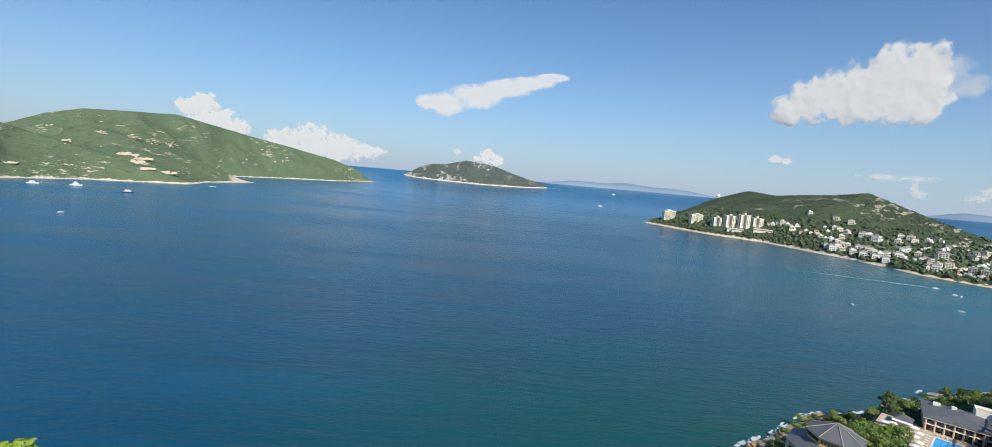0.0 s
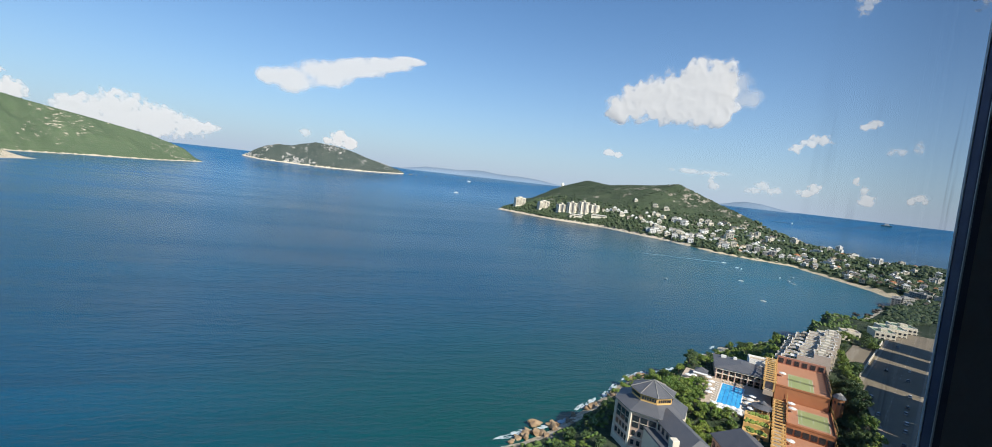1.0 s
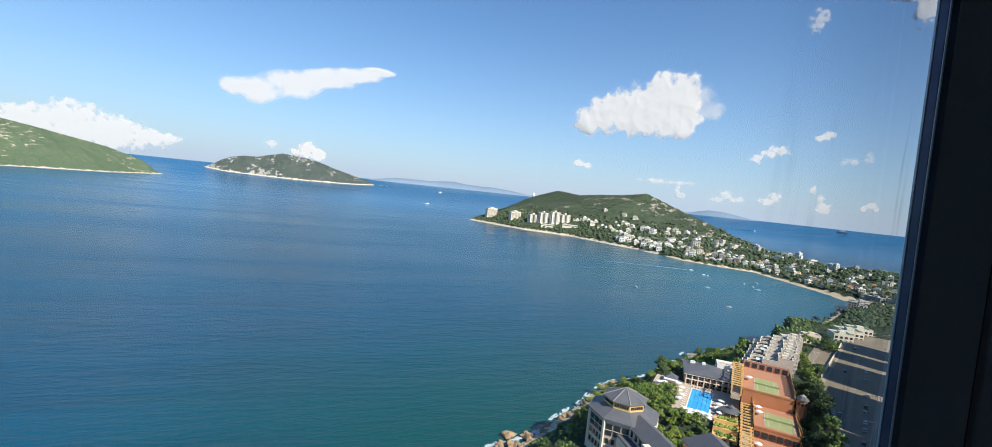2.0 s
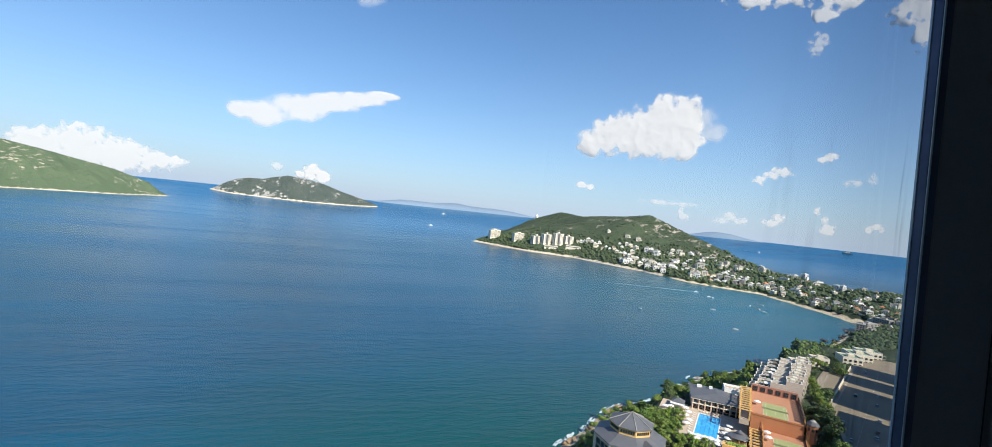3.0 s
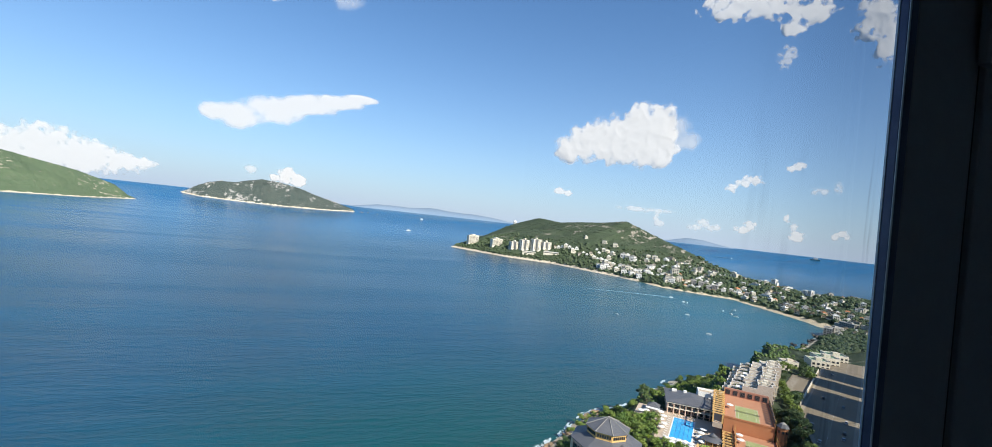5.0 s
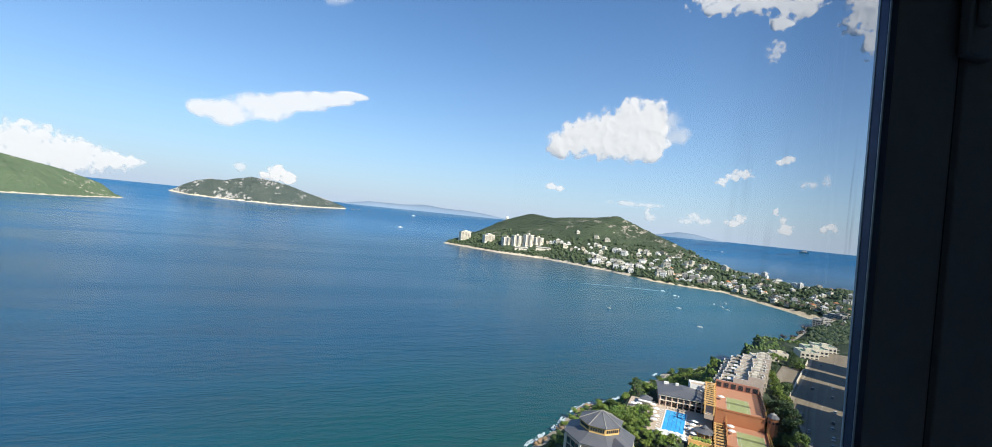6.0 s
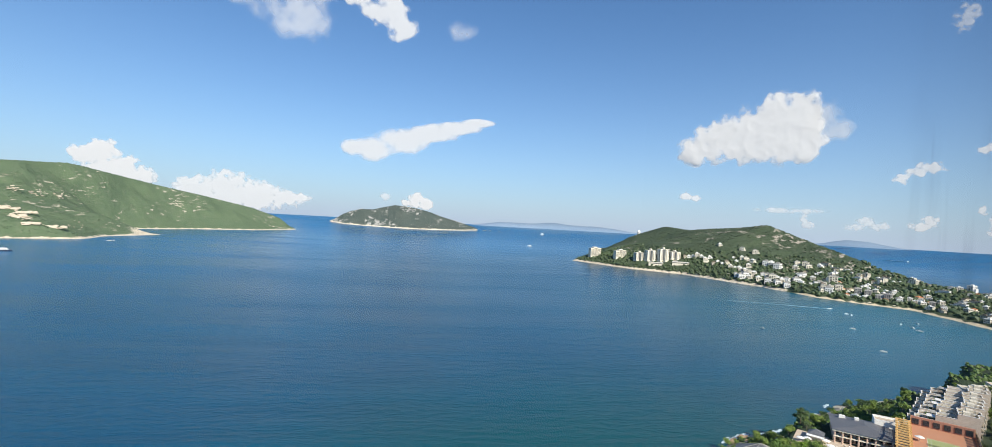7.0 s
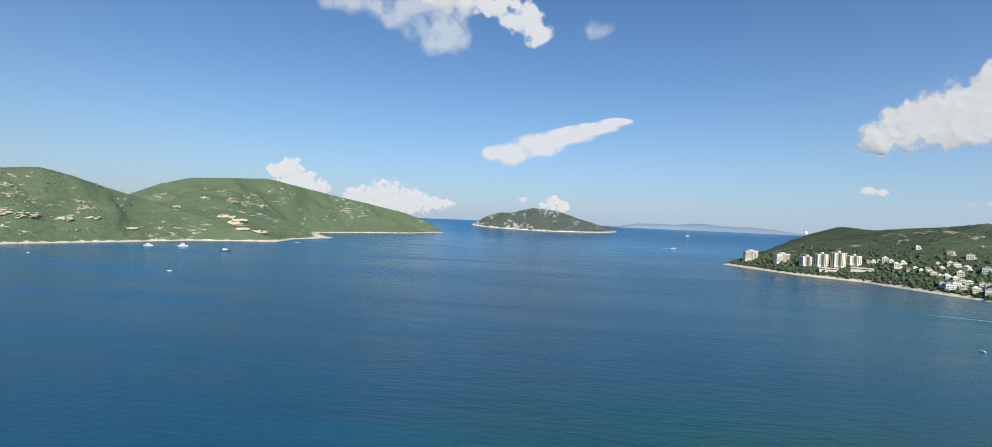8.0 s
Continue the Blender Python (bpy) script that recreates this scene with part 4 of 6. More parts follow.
def net_mat():
    m, t, ns, ln, b = nodes_of("open_net")
    b.inputs["Base Color"].default_value = (0.05, 0.06, 0.05, 1)
    b.inputs["Alpha"].default_value = 0.25
    return m


M_NET = net_mat()
M_DUSK = surf("dusky_red_render", (0.42, 0.2, 0.14), (0.5, 0.26, 0.18), 5.0, 0.85, 0.2)


def courts():
    c, H, L, W = court(52, 97, -13, 12, 34, (54.5, 78, -7, 5), "raised orange clay tennis court with a worn green centre")
    part("back_wall", block((L - 0.6, -W, H), (L + 0.6, W, H + 4.6)), M_DUSK, c, "dusky red back wall with openings")
    me = window_mesh(2.6, 2.8)
    wall_windows(c, me, (L - 0.6, W), (L - 0.6, -W), H + 0.8, 6, "opening")
    wall_windows(c, me, (4, -W + 0.02), (L - 2, -W + 0.02), H + 0.9, 9, "opening")
    c, H, L, W = court(19.5, 51.8, -7, 13, 27, (24, 43.5, -2, 11.2), "lower clay tennis court with a pale green centre")
    wall_windows(c, me, (-0.05, W), (-0.05, -W), H - 4.4, 6, "opening")
    court(-14, 19.2, -7, 13, 22, (-10, 10, -1, 11), "lowest clay tennis court, half in the shade of trees")
    for u, v, z in ((70, -10, 34), (44, -5, 27), (8, -5, 22), (37, -4.6, 27)):
        par = parasol()
        par.matrix_basis = at_uv(u, v, z + 0.02)
        tagged(par, "pale parasol at the edge of a tennis court", "parasol", "parasols by the courts")


def pergola(u0, u1, v0, v1, top, foot, label):
    p = thing("pergola", at_uv(u0, (v0 + v1) / 2, foot), label, "pergola", "pergolas beside the courts")
    L, W, H = u1 - u0, (v1 - v0) / 2, top - foot
    part("walkway", block((0, -W, -2.4), (L, W, 0.3)), M_DECK, p)
    for s in (-1, 1):
        part("side_beam", block((0, s * W - 0.3, H - 0.8), (L, s * W + 0.3, H - 0.25)), M_OCHRE, p)
    beam = mesh_of("crossbeam", block((-0.35, -W - 0.9, H - 0.24), (0.35, W + 0.9, H + 0.35)), M_OCHRE)
    post = mesh_of("post", block((-0.4, -0.4, 0.3), (0.4, 0.4, H - 0.8)), M_OCHRE)
    n = int(L / 3.9)
    for i in range(n + 1):
        x = 0.4 + i * (L - 0.8) / n
        part("crossbeam", beam, None, p, "", pose(x, 0, 0))
        if i % 2 == 0:
            for s in (-1, 1):
                part("post", post, None, p, "", pose(x, s * W, 0))


def turret():
    t = thing("turret", at_uv(53, 15.5, 28), "small terracotta stair turret with a grey dome", "turret")
    part("wall", prism(8, 2.6, 2.6, -8, 8, math.pi / 8), M_TERRA, t)
    part("eave", prism(8, 3.3, 3.1, 8, 8.4, math.pi / 8), M_SLATE, t)
    part("dome", prism(8, 2.9, 1.6, 8.4, 9.8, math.pi / 8), M_SLATE, t)
    part("dome_cap", prism(8, 1.5, 0, 9.8, 10.8, math.pi / 8), M_GREY, t)
    me = window_mesh(1.0, 1.4)
    for i in range(8):
        a = i * math.pi / 4
        part("window", me, None, t, "", pose(2.4 * math.cos(a), 2.4 * math.sin(a), 5, 0, 0, 45 * i))


def parapet_box(parent, lo, hi, mat, high=0.9, floor=M_TERRACE, name="storey_block"):
    """A flat-roofed block with a parapet round its roof terrace."""
    b = part(name, block(lo, hi), mat, parent)
    x0, y0, _ = lo
    x1, y1, z = hi
    part("terrace", block((x0 + 0.3, y0 + 0.3, z + 0.004), (x1 - 0.3, y1 - 0.3, z + 0.05)), floor, b)
    for a, c in (((x0, y0), (x1, y0 + 0.28)), ((x0, y1 - 0.28), (x1, y1)), ((x0, y0 + 0.28), (x0 + 0.28, y1 - 0.28)), ((x1 - 0.28, y0 + 0.28), (x1, y1 - 0.28))):
        part("parapet", block((*a, z), (*c, z + high)), M_CREAM, b)
        part("coping", block((a[0] - 0.06, a[1] - 0.06, z + high), (c[0] + 0.06, c[1] + 0.06, z + high + 0.14)), M_WHITE, b)
    return b




M_BLUSH = surf("pinkish_render", (0.6, 0.5, 0.42), (0.7, 0.6, 0.5), 2.0, 0.9, 0.2)


def terrace_house(u, v, z, k, rnd):
    h = thing("terrace_house", at_uv(u, v, z), "cream stepped terrace house with roof terraces and balconies", "house", "terrace houses above the shore")
    w = 7.6
    paint = rnd.choice((M_CREAM, M_STUCCO, M_CREAM))
    e0, e1, e2 = rnd.uniform(-13.8, -12.2), rnd.uniform(-5.6, -3.6), rnd.uniform(2.6, 4.6)
    h0, h1, h2 = 9.6 + k, 6.9 + k * 0.7, 3.9 + k * 0.5
    parapet_box(h, (0, e0, -4), (w, e1, h0), paint)
    parapet_box(h, (0.3, e1 + 0.02, -4), (w - 0.3, e2, h1), M_STUCCO)
    parapet_box(h, (0, e2 + 0.02, -6), (w, 11.5, h2), paint)
    parapet_box(h, (0.6, 11.52, -8), (w - 0.6, 16.0, h2 - 3.0), M_CREAM)
    part("stair_house", block((2, -10, h0), (5.4, -7.2, h0 + 2.4), None, 0.08), M_CREAM, h)
    part("water_tank", block((5.8, -11.5, h0), (6.9, -10.2, h0 + 1.3), None, 0.06), M_GREY, h)
    part("party_wall", block((-0.35, -14, -4), (-0.02, 12, h2 + 1.2)), M_BLUSH, h, "pinkish rendered party wall")
    part("party_wall", block((-0.35, -14, h2 + 1.2), (-0.02, e2 + 0.4, h1 + 1.3)), M_BLUSH, h, "pinkish rendered party wall")
    part("party_wall", block((-0.35, -14, h1 + 1.3), (-0.02, e1 + 0.4, h0 + 1.1)), M_BLUSH, h, "pinkish rendered party wall")
    for y0, y1, zc in ((e2 + 0.4, 12, h2 + 1.2), (e1 + 0.4, e2 + 0.4, h1 + 1.3), (-14, e1 + 0.4, h0 + 1.1)):
        part("wall_coping", block((-0.45, y0, zc), (0.08, y1, zc + 0.2)), M_WHITE, h)
    me, wide = window_mesh(2.4, 2.0), window_mesh(5.6, 2.1)
    for zz in (1.4, 4.6, 7.2):
        wall_windows(h, me, (0.6, e0), (w - 0.6, e0), zz, 2)
        part("balcony", block((0.5, e0 - 1.4, zz - 0.5), (w - 0.5, e0 - 0.02, zz - 0.3)), M_WHITE, h)
        part("balustrade", block((0.5, e0 - 1.4, zz - 0.3), (w - 0.5, e0 - 1.3, zz + 0.6)), M_CREAM, h)
    wall_windows(h, wide, (0.4, e2), (w - 0.4, e2), h2 + 0.3, 1)
    wall_windows(h, wide, (0.4, e1), (w - 0.4, e1), h1 + 0.3, 1)
    wall_windows(h, wide, (0.4, 11.5), (w - 0.4, 11.5), h2 - 2.6, 1)
    part("canopy", block((1, e2 + 0.3, h2 + 2.5), (w - 1, e2 + 3.8, h2 + 2.7)), rnd.choice((M_GREY, M_TERRACE, M_WHITE)), h)
    for x in (1.2, w - 1.2):
        part("canopy_post", block((x - 0.1, e2 + 3.4, h2), (x + 0.1, e2 + 3.6, h2 + 2.5)), M_GREY, h)
    for i in range(rnd.randint(1, 3)):
        x, y = rnd.uniform(1.2, 6.2), rnd.uniform(5.5, 10.5)
        part("roof_plant", prism(7, 0.5, 0.7, h2 + 0.05, h2 + 1.3), M_LEAF, h, "", pose(x, y, 0))


def villa(u, v, z, w, d, h, roof, turn, label):
    ob = thing("villa", at_uv(u, v, z, turn), label, "house", "villas above the shore")
    parapet_box(ob, (-w / 2, -d / 2, -5), (w / 2, d / 2, h), M_CREAM, 0.8, roof)
    part("penthouse", block((-w / 6, -d / 5, h + 0.06), (w / 6, d / 8, h + 2.3), None, 0.08), M_STUCCO, ob)
    me = window_mesh(1.9, 1.7)
    for zz in np.arange(1.0, h - 2, 3.1):
        wall_windows(ob, me, (-w / 2, d / 2), (-w / 2, -d / 2), float(zz), max(int(d / 3.4), 2))
        wall_windows(ob, me, (-w / 2, -d / 2), (w / 2, -d / 2), float(zz), max(int(w / 3.4), 2))


clubhouse()
wing()
pool_hall()
pool()
pool_furniture()
pavilion()
courts()
pergola(-18, 50, -12.3, -8.2, 26.6, 21.5, "long ochre pergola walk stepping beside the courts")
pergola(50.2, 96, -18.4, -13.6, 35.6, 30.0, "upper ochre pergola walk beside the raised court")
turret()
random.seed(8)
for i in range(8):
    terrace_house(100 + 8.0 * i, 1.0 + 1.1 * i + random.uniform(-1.2, 1.2), 32.3 + 0.62 * i, random.uniform(-0.8, 0.9), random)
M_ROOFGREEN = surf("green_roof_felt", (0.2, 0.32, 0.22), (0.28, 0.4, 0.28), 4.0, 0.9, 0.2)
for u, v, z, w, d, h, roof, turn in ((172, 12, 30, 10, 14, 8, M_DECK, 8), (187, 17, 29, 9, 13, 7, M_DECK, 10), (204, 21, 29, 10, 14, 7.4, M_GREY, 12), (221, 29, 28, 10, 13, 7, M_DECK, 14), (240, 38, 28, 9, 13, 7, M_DECK, 14)):
    villa(u, v, z, w, d, h, roof, turn, "cream flat-roofed villa above the shore")
villa(262, 62, 30, 15, 15, 7, M_ROOFGREEN, 14, "cream block with a pale green flat roof")
villa(283, 71, 30, 17, 18, 7.4, M_ROOFGREEN, 14, "cream block with a pale green flat roof")
villa(305, 82, 30, 15, 18, 7, M_ROOFGREEN, 14, "cream block with a pale green flat roof")


# ---- the road, its walls and cars ----
def right_v(u):
    return 66.0 + 0.235 * (u - 128)


def left_v(u):
    return min(max(28.5, 33.5 + 0.235 * (u - 125.8)), right_v(u) - 8)


def ribbon(name, u0, u1, a, b, z, thick, mat, label, edges=(left_v, right_v)):
    """A strip along the road between the offsets a from one edge line and b from the other."""
    bm = bmesh.new()
    us = [u0] + [x for x in (-10, 20, 60, 104) if u0 < x < u1] + [u1]
    ring = [(u, edges[0](u) + a) for u in us] + [(u, edges[1](u) + b) for u in us[::-1]]
    top = [bm.verts.new(at_uv(u, v, z).translation) for u, v in ring]
    low = [bm.verts.new(t.co - Vector((0, 0, thick))) for t in top]
    bm.faces.new(top[::-1])
    bm.faces.new(low)
    for i in range(len(top)):
        j = (i + 1) % len(top)
        bm.faces.new((top[i], top[j], low[j], low[i]))
    bmesh.ops.recalc_face_normals(bm, faces=bm.faces[:])
    return tagged(part(name, bm, mat), label, "", "", "structure")


M_LOT = surf("worn_road_surface", (0.25, 0.205, 0.145), (0.34, 0.28, 0.195), 8.0, 0.9, 0.25)
LL, RR = (left_v, left_v), (right_v, right_v)
ribbon("road", -70, 300, 2.6, -2.0, 32.0, 0.5, M_LOT, "wide concrete road, mostly in shade")
ribbon("pavement_left", -70, 300, 0.5, 2.58, 32.14, 0.6, M_PAVE, "paved footway along the road", LL)
ribbon("pavement_right", -70, 300, -1.98, 6.0, 32.14, 0.6, M_PAVE, "paved footway along the road", RR)
ribbon("kerb_left", -70, 300, 2.62, 2.82, 32.16, 0.3, M_GREY, "concrete kerb", LL)
ribbon("kerb_right", -70, 300, -2.22, -2.02, 32.16, 0.3, M_GREY, "concrete kerb", RR)
ribbon("wall_road", 118, 235, -0.2, 0.4, 34.2, 3.4, M_CREAM, "pale yellow garden wall along the road", LL)
tagged(part("pavement_drive", block((-36, -8, -0.6), (36, 8, 0.12)), M_LOT, None, "", at_uv(168, 37.0, 32.2, -13)), "pale paved driveway of the villas", "", "", "structure")
bays = tagged(new("parking_bays"), "white parking bay lines on the driveway", "", "", "structure")
bay = mesh_of("bay_line", block((-0.12, -2.4, 0), (0.12, 2.4, 0.015)), M_WHITE)
for i in range(18):
    part("bay_line", bay, None, bays, "", at_uv(168, 37.0, 32.324, -13) @ pose(-26 + 2.9 * i, 4.6, 0))
mark = mesh_of("road_mark", block((-1.5, -0.08, 0), (1.5, 0.08, 0.012)), M_WHITE)
lines = tagged(new("road_markings"), "white dashed centre line on the road", "", "", "structure")
for i in range(40):
    u = -60 + 9 * i
    part("dash", mark, None, lines, "", at_uv(u, right_v(u) - 13.5, 32.004, -13.2))


def car(paint, label):
    c = thing("parked_car", at_uv(0, 0), label, "car", "cars along the road")
    m = surf("car_paint", paint, tuple(x * 0.9 for x in paint), 1.0, 0.25, 0.03, 0.2, 0)
    bm = block((-2.2, -0.88, 0.35), (2.2, 0.88, 0.95), (0.97, 0.95), 0.12)
    part("body", bm, m, c)
    part("cabin", block((-1.6, -0.8, 0.95), (1.0, 0.8, 1.48), (0.72, 0.86), 0.08), M_WIN, c, "dark glazed cabin")
    part("car_roof", block((-1.2, -0.66, 1.482), (0.6, 0.66, 1.53), (0.96, 0.96), 0.02), m, c)
    wheel = mesh_of("wheel", prism(14, 0.33, 0.33, -0.11, 0.11), M_TYRE)
    for x in (-1.4, 1.4):
        for y in (-0.8, 0.8):
            part("wheel", wheel, None, c, "", pose(x, y, 0.33, 90, 0, 0))
    lamp = mesh_of("headlight", block((-0.03, -0.2, 0), (0.03, 0.2, 0.14)), M_WHITE)
    for y in (-0.6, 0.6):
        part("headlight", lamp, None, c, "", pose(2.14, y, 0.68))
    return c


CARS = [((0.75, 0.75, 0.75), "white parked car at the kerb", ((52, 43), (101, 53), (160, 63))),
        ((0.06, 0.065, 0.075), "dark grey parked car at the kerb", ((79, 48), (22, 37), (148, 49))),
        ((0.42, 0.43, 0.45), "silver parked car at the kerb", ((68, 45.5), (55, 32.5), (82, 33), (40, 40.5))),
        ((0.3, 0.32, 0.36), "blue-grey car on the road", ((135, 58), (230, 68)))]
for paint, label, spots in CARS:
    first = None
    for u, v in spots:
        m = at_uv(u, v, 32.0, -13.2)
        if first is None:
            first = car(paint, label)
            first.matrix_basis = m
        else:
            copy_thing(first, m)
for u in (30, 75, 120, 165, 210):
    lp = thing("street_lamp", at_uv(u, right_v(u) - 0.8, 32.14, -13.2), "slim grey street lamp on the footway", "street lamp", "street lamps along the road")
    part("post", prism(8, 0.12, 0.08, 0, 8.5), M_STEEL, lp)
    part("arm", block((-0.05, 0, 8.4), (0.05, 2.2, 8.52)), M_STEEL, lp)
    part("lamp_head", block((-0.14, 1.7, 8.28), (0.14, 2.5, 8.4), None, 0.03), M_GREY, lp)


# ---- the tall blocks of the estate ----
def tall_block(name, m, lx, ly, top, label):
    b = thing(name, m, label, "apartment block", "tall blocks of the estate")
    part("wall", block((-lx / 2, -ly / 2, 0), (lx / 2, ly / 2, top)), M_TOWER, b)
    part("roof_parapet", block((-lx / 2 - 0.3, -ly / 2 - 0.3, top), (lx / 2 + 0.3, ly / 2 + 0.3, top + 1.2)), M_WHITE, b)
    for x in (-0.3, 0.22):
        part("roof_house", block((lx * x - 3, -4, top + 0.02), (lx * x + 3, 3.5, top + 4.2), None, 0.1), M_WHITE, b)
    for i in range(int(top / 3.2) - 1):
        part("window_band", block((-lx / 2 - 0.05, -ly / 2 - 0.05, 2.4 + 3.2 * i), (lx / 2 + 0.05, ly / 2 + 0.05, 4.0 + 3.2 * i)), M_WIN, b)
    return b


for u0, u1, high in ((-40, 14, 38), (15, 81, 46), (93, 126, 55), (126.5, 146, 50), (158, 184, 53), (193, 226, 50)):
    uc = (u0 + u1) / 2
    tall_block("apartment_block", at_uv(uc, right_v(uc) + 38, 31.5, -13.2), u1 - u0, 16, high, "beige residential slab on the uphill side of the road")
own = thing("apartment_tower", pose(-2, -9.6, 31), "beige residential tower that holds the room", "apartment tower")
part("lower_storeys", block((-16, -10, 0), (16, 9.9, 97.2)), M_TOWER, own)
part("upper_storeys", block((-16, -10, 100.4), (16, 9.9, 118)), M_TOWER, own)
part("side_bay", block((-16, -10, 97.2), (-1.2, 9.9, 100.4)), M_TOWER, own)
part("side_bay", block((4.3, -10, 97.2), (16, 9.9, 100.4)), M_TOWER, own)
part("core", block((-1.18, -10, 97.2), (4.28, 5.9, 100.4)), M_TOWER, own)
for i in range(28):
    part("window_band", block((-16.05, -10.05, 3 + 3.3 * i), (16.05, 9.95, 4.6 + 3.3 * i)), M_WIN, own)


# ---- trees near the club ----
def tree_meshes(seed, high, spread, leaves, mat, clumps=11, per=44, leaf=0.55):
    """Trunk with limbs, and a crown of many small leaf sprays gathered in uneven clumps."""
    rnd = random.Random(seed)
    bm = bmesh.new()

    def limb(a, b, r0, r1, n=6):
        d = (b - a).normalized()
        x = d.orthogonal().normalized()
        y = d.cross(x)
        rings = [[bm.verts.new(p + (x * math.cos(2 * math.pi * i / n) + y * math.sin(2 * math.pi * i / n)) * r) for i in range(n)] for p, r in ((a, r0), (b, r1))]
        for i in range(n):
            bm.faces.new((rings[0][i], rings[0][(i + 1) % n], rings[1][(i + 1) % n], rings[1][i]))

    fork = Vector((rnd.uniform(-0.3, 0.3), rnd.uniform(-0.3, 0.3), high * 0.4))
    limb(Vector((0, 0, -0.6)), fork, 0.24, 0.16)
    crown_v, crown_f = [], []
    for k in range(clumps):
        a, r = rnd.uniform(0, 6.28), spread * math.sqrt(rnd.random())
        c = Vector((r * math.cos(a), r * math.sin(a), high * rnd.uniform(0.55, 0.95) - 0.25 * r))
        if k < 6:
            limb(fork, c, 0.11, 0.04, 4)
        cr = spread * rnd.uniform(0.34, 0.55)
        for _ in range(per):
            d = Vector((rnd.gauss(0, 1), rnd.gauss(0, 1), rnd.gauss(0.25, 0.8))).normalized()
            p = c + Vector((d.x, d.y, d.z * 0.75)) * cr * rnd.uniform(0.72, 1.08)
            n = (d + Vector((rnd.uniform(-0.7, 0.7), rnd.uniform(-0.7, 0.7), rnd.uniform(-0.2, 0.8)))).normalized()
            x = n.orthogonal().normalized()
            x = Matrix.Rotation(rnd.uniform(0, 6.28), 3, n) @ x
            y = n.cross(x)
            s = leaf * rnd.uniform(0.6, 1.3)
            i = len(crown_v)
            crown_v += [p - x * s, p - y * s * 0.55 + n * s * 0.15, p + x * s, p + y * s * 0.55 + n * s * 0.15]
            crown_f.append((i, i + 1, i + 2, i + 3))
    crown = bpy.data.meshes.new("crown")
    crown.from_pydata(crown_v, [], crown_f)
    crown.materials.append(mat)
    return mesh_of("trunk", bm, M_BARK), crown


def plant_trees():
    rnd = random.Random(21)
    kinds = []
    for i in range(4):
        kinds.append((tree_meshes(100 + i, 6.5 + 0.8 * i, 2.9 + 0.3 * i, 0, M_LEAF), "broad green tree with a dense rounded crown"))
    for i in range(3):
        kinds.append((tree_meshes(200 + i, 7.5 + i, 3.3, 0, M_LEAF_DARK, 12, 46, 0.6), "dark green evergreen tree with a dense crown"))
    for i in range(2):
        kinds.append((tree_meshes(300 + i, 4.5, 2.4, 0, M_LIME, 8, 40, 0.5), "bright lime green small tree"))
    spots = []

    def fill(n, u0, u1, v0, v1, choice, gap, keep=lambda u, v: True, tries=30):
        made = 0
        for _ in range(n * tries):
            u, v = rnd.uniform(u0, u1), rnd.uniform(v0, v1)
            if keep(u, v) and all((u - a) ** 2 + (v - b) ** 2 > gap * gap for a, b, *_ in spots):
                spots.append((u, v, rnd.choice(choice)))
                made += 1
                if made == n:
                    return

    blocked = [(-40, 0, -82, -46), (-52, -8, -58, -8), (20, 77, -47, -12), (50, 78, -63, -46), (72, 104, -50, -14), (-20, 100, -19, 15), (96, 168, -13, 23), (8, 28, -27, -12), (133, 203, 26, 47)]
    blocked += [(165, 210, 5, 28), (212, 248, 20, 46), (250, 320, 48, 100)]

    def free(u, v):
        if any(a - 0.5 < u < b + 0.5 and c - 0.5 < v < d + 0.5 for a, b, c, d in blocked):
            return False
        return v < left_v(u) - 1.5 or v > right_v(u) + 6

    green, dark, lime = [0, 1, 2, 3, 0, 1, 2, 3, 5], [4, 5, 6, 4, 5, 6, 1], [7, 8]
    fill(80, -8, 58, -68, -43, [0, 1, 2, 3, 7], 3.3, free)
    fill(46, -16, 22, -50, -20, [0, 1, 2, 3, 3, 7], 3.3, free)
    fill(110, 40, 130, -95, -14, green, 3.8, free)
    fill(34, -60, 45, -96, -44, dark + [0, 1], 4.8, free)
    fill(46, -30, 100, 15.5, 30, dark, 4.2, free)
    fill(14, 92, 124, 22, 33, dark, 4.4, free)
    fill(55, 120, 260, -60, 20, green + dark, 5.4, free)
    fill(70, 96, 225, -48, -10, green, 3.6, free)
    fill(30, 120, 250, 20, 52, green + dark, 4.6, free)
    fill(55, 240, 420, -40, 100, green + dark, 6.2, free)
    fill(24, 30, 260, 70, 105, dark, 7.0, lambda u, v: v > right_v(u) + 7 and v < right_v(u) + 22)
    pts = np.array([[ORIGIN[0] + u * UX + v * UY, ORIGIN[1] + u * UY - v * UX] for u, v, _ in spots])
    z, shore, _ = ground_height(pts)
    firsts, joined = {}, []
    for (u, v, k), zz, sh in zip(spots, z, shore):
        if zz < 2.0 or (u > 225 and v < 45):
            continue
        big = rnd.uniform(0.75, 1.2) * (0.6 if (u > 108 and v < 24) or (v < -82) or u > 230 else 0.66 if v < -19 else 0.95)
        m = at_uv(u, v, float(zz) - 0.1, rnd.uniform(0, 360)) @ Matrix.Scale(big, 4)
        if u > 96 or v < -72:
            joined.append((m, kinds[k][0]))
            continue
        if k not in firsts:
            (trunk, crown), label = kinds[k]
            t = thing("tree", at_uv(u, v, float(zz) - 0.1, rnd.uniform(0, 360)), label, "tree", "trees round the club")
            part("trunk", trunk, None, t)
            part("crown", crown, None, t)
            firsts[k] = t
        else:
            c = copy_thing(firsts[k], m)
            s = m.to_scale()
            c.scale = s
    # the trees along the far shore: one joined stand
    mats = [M_LEAF, M_LEAF_DARK, M_LIME, M_BARK]
    verts, faces, slots = [], [], []
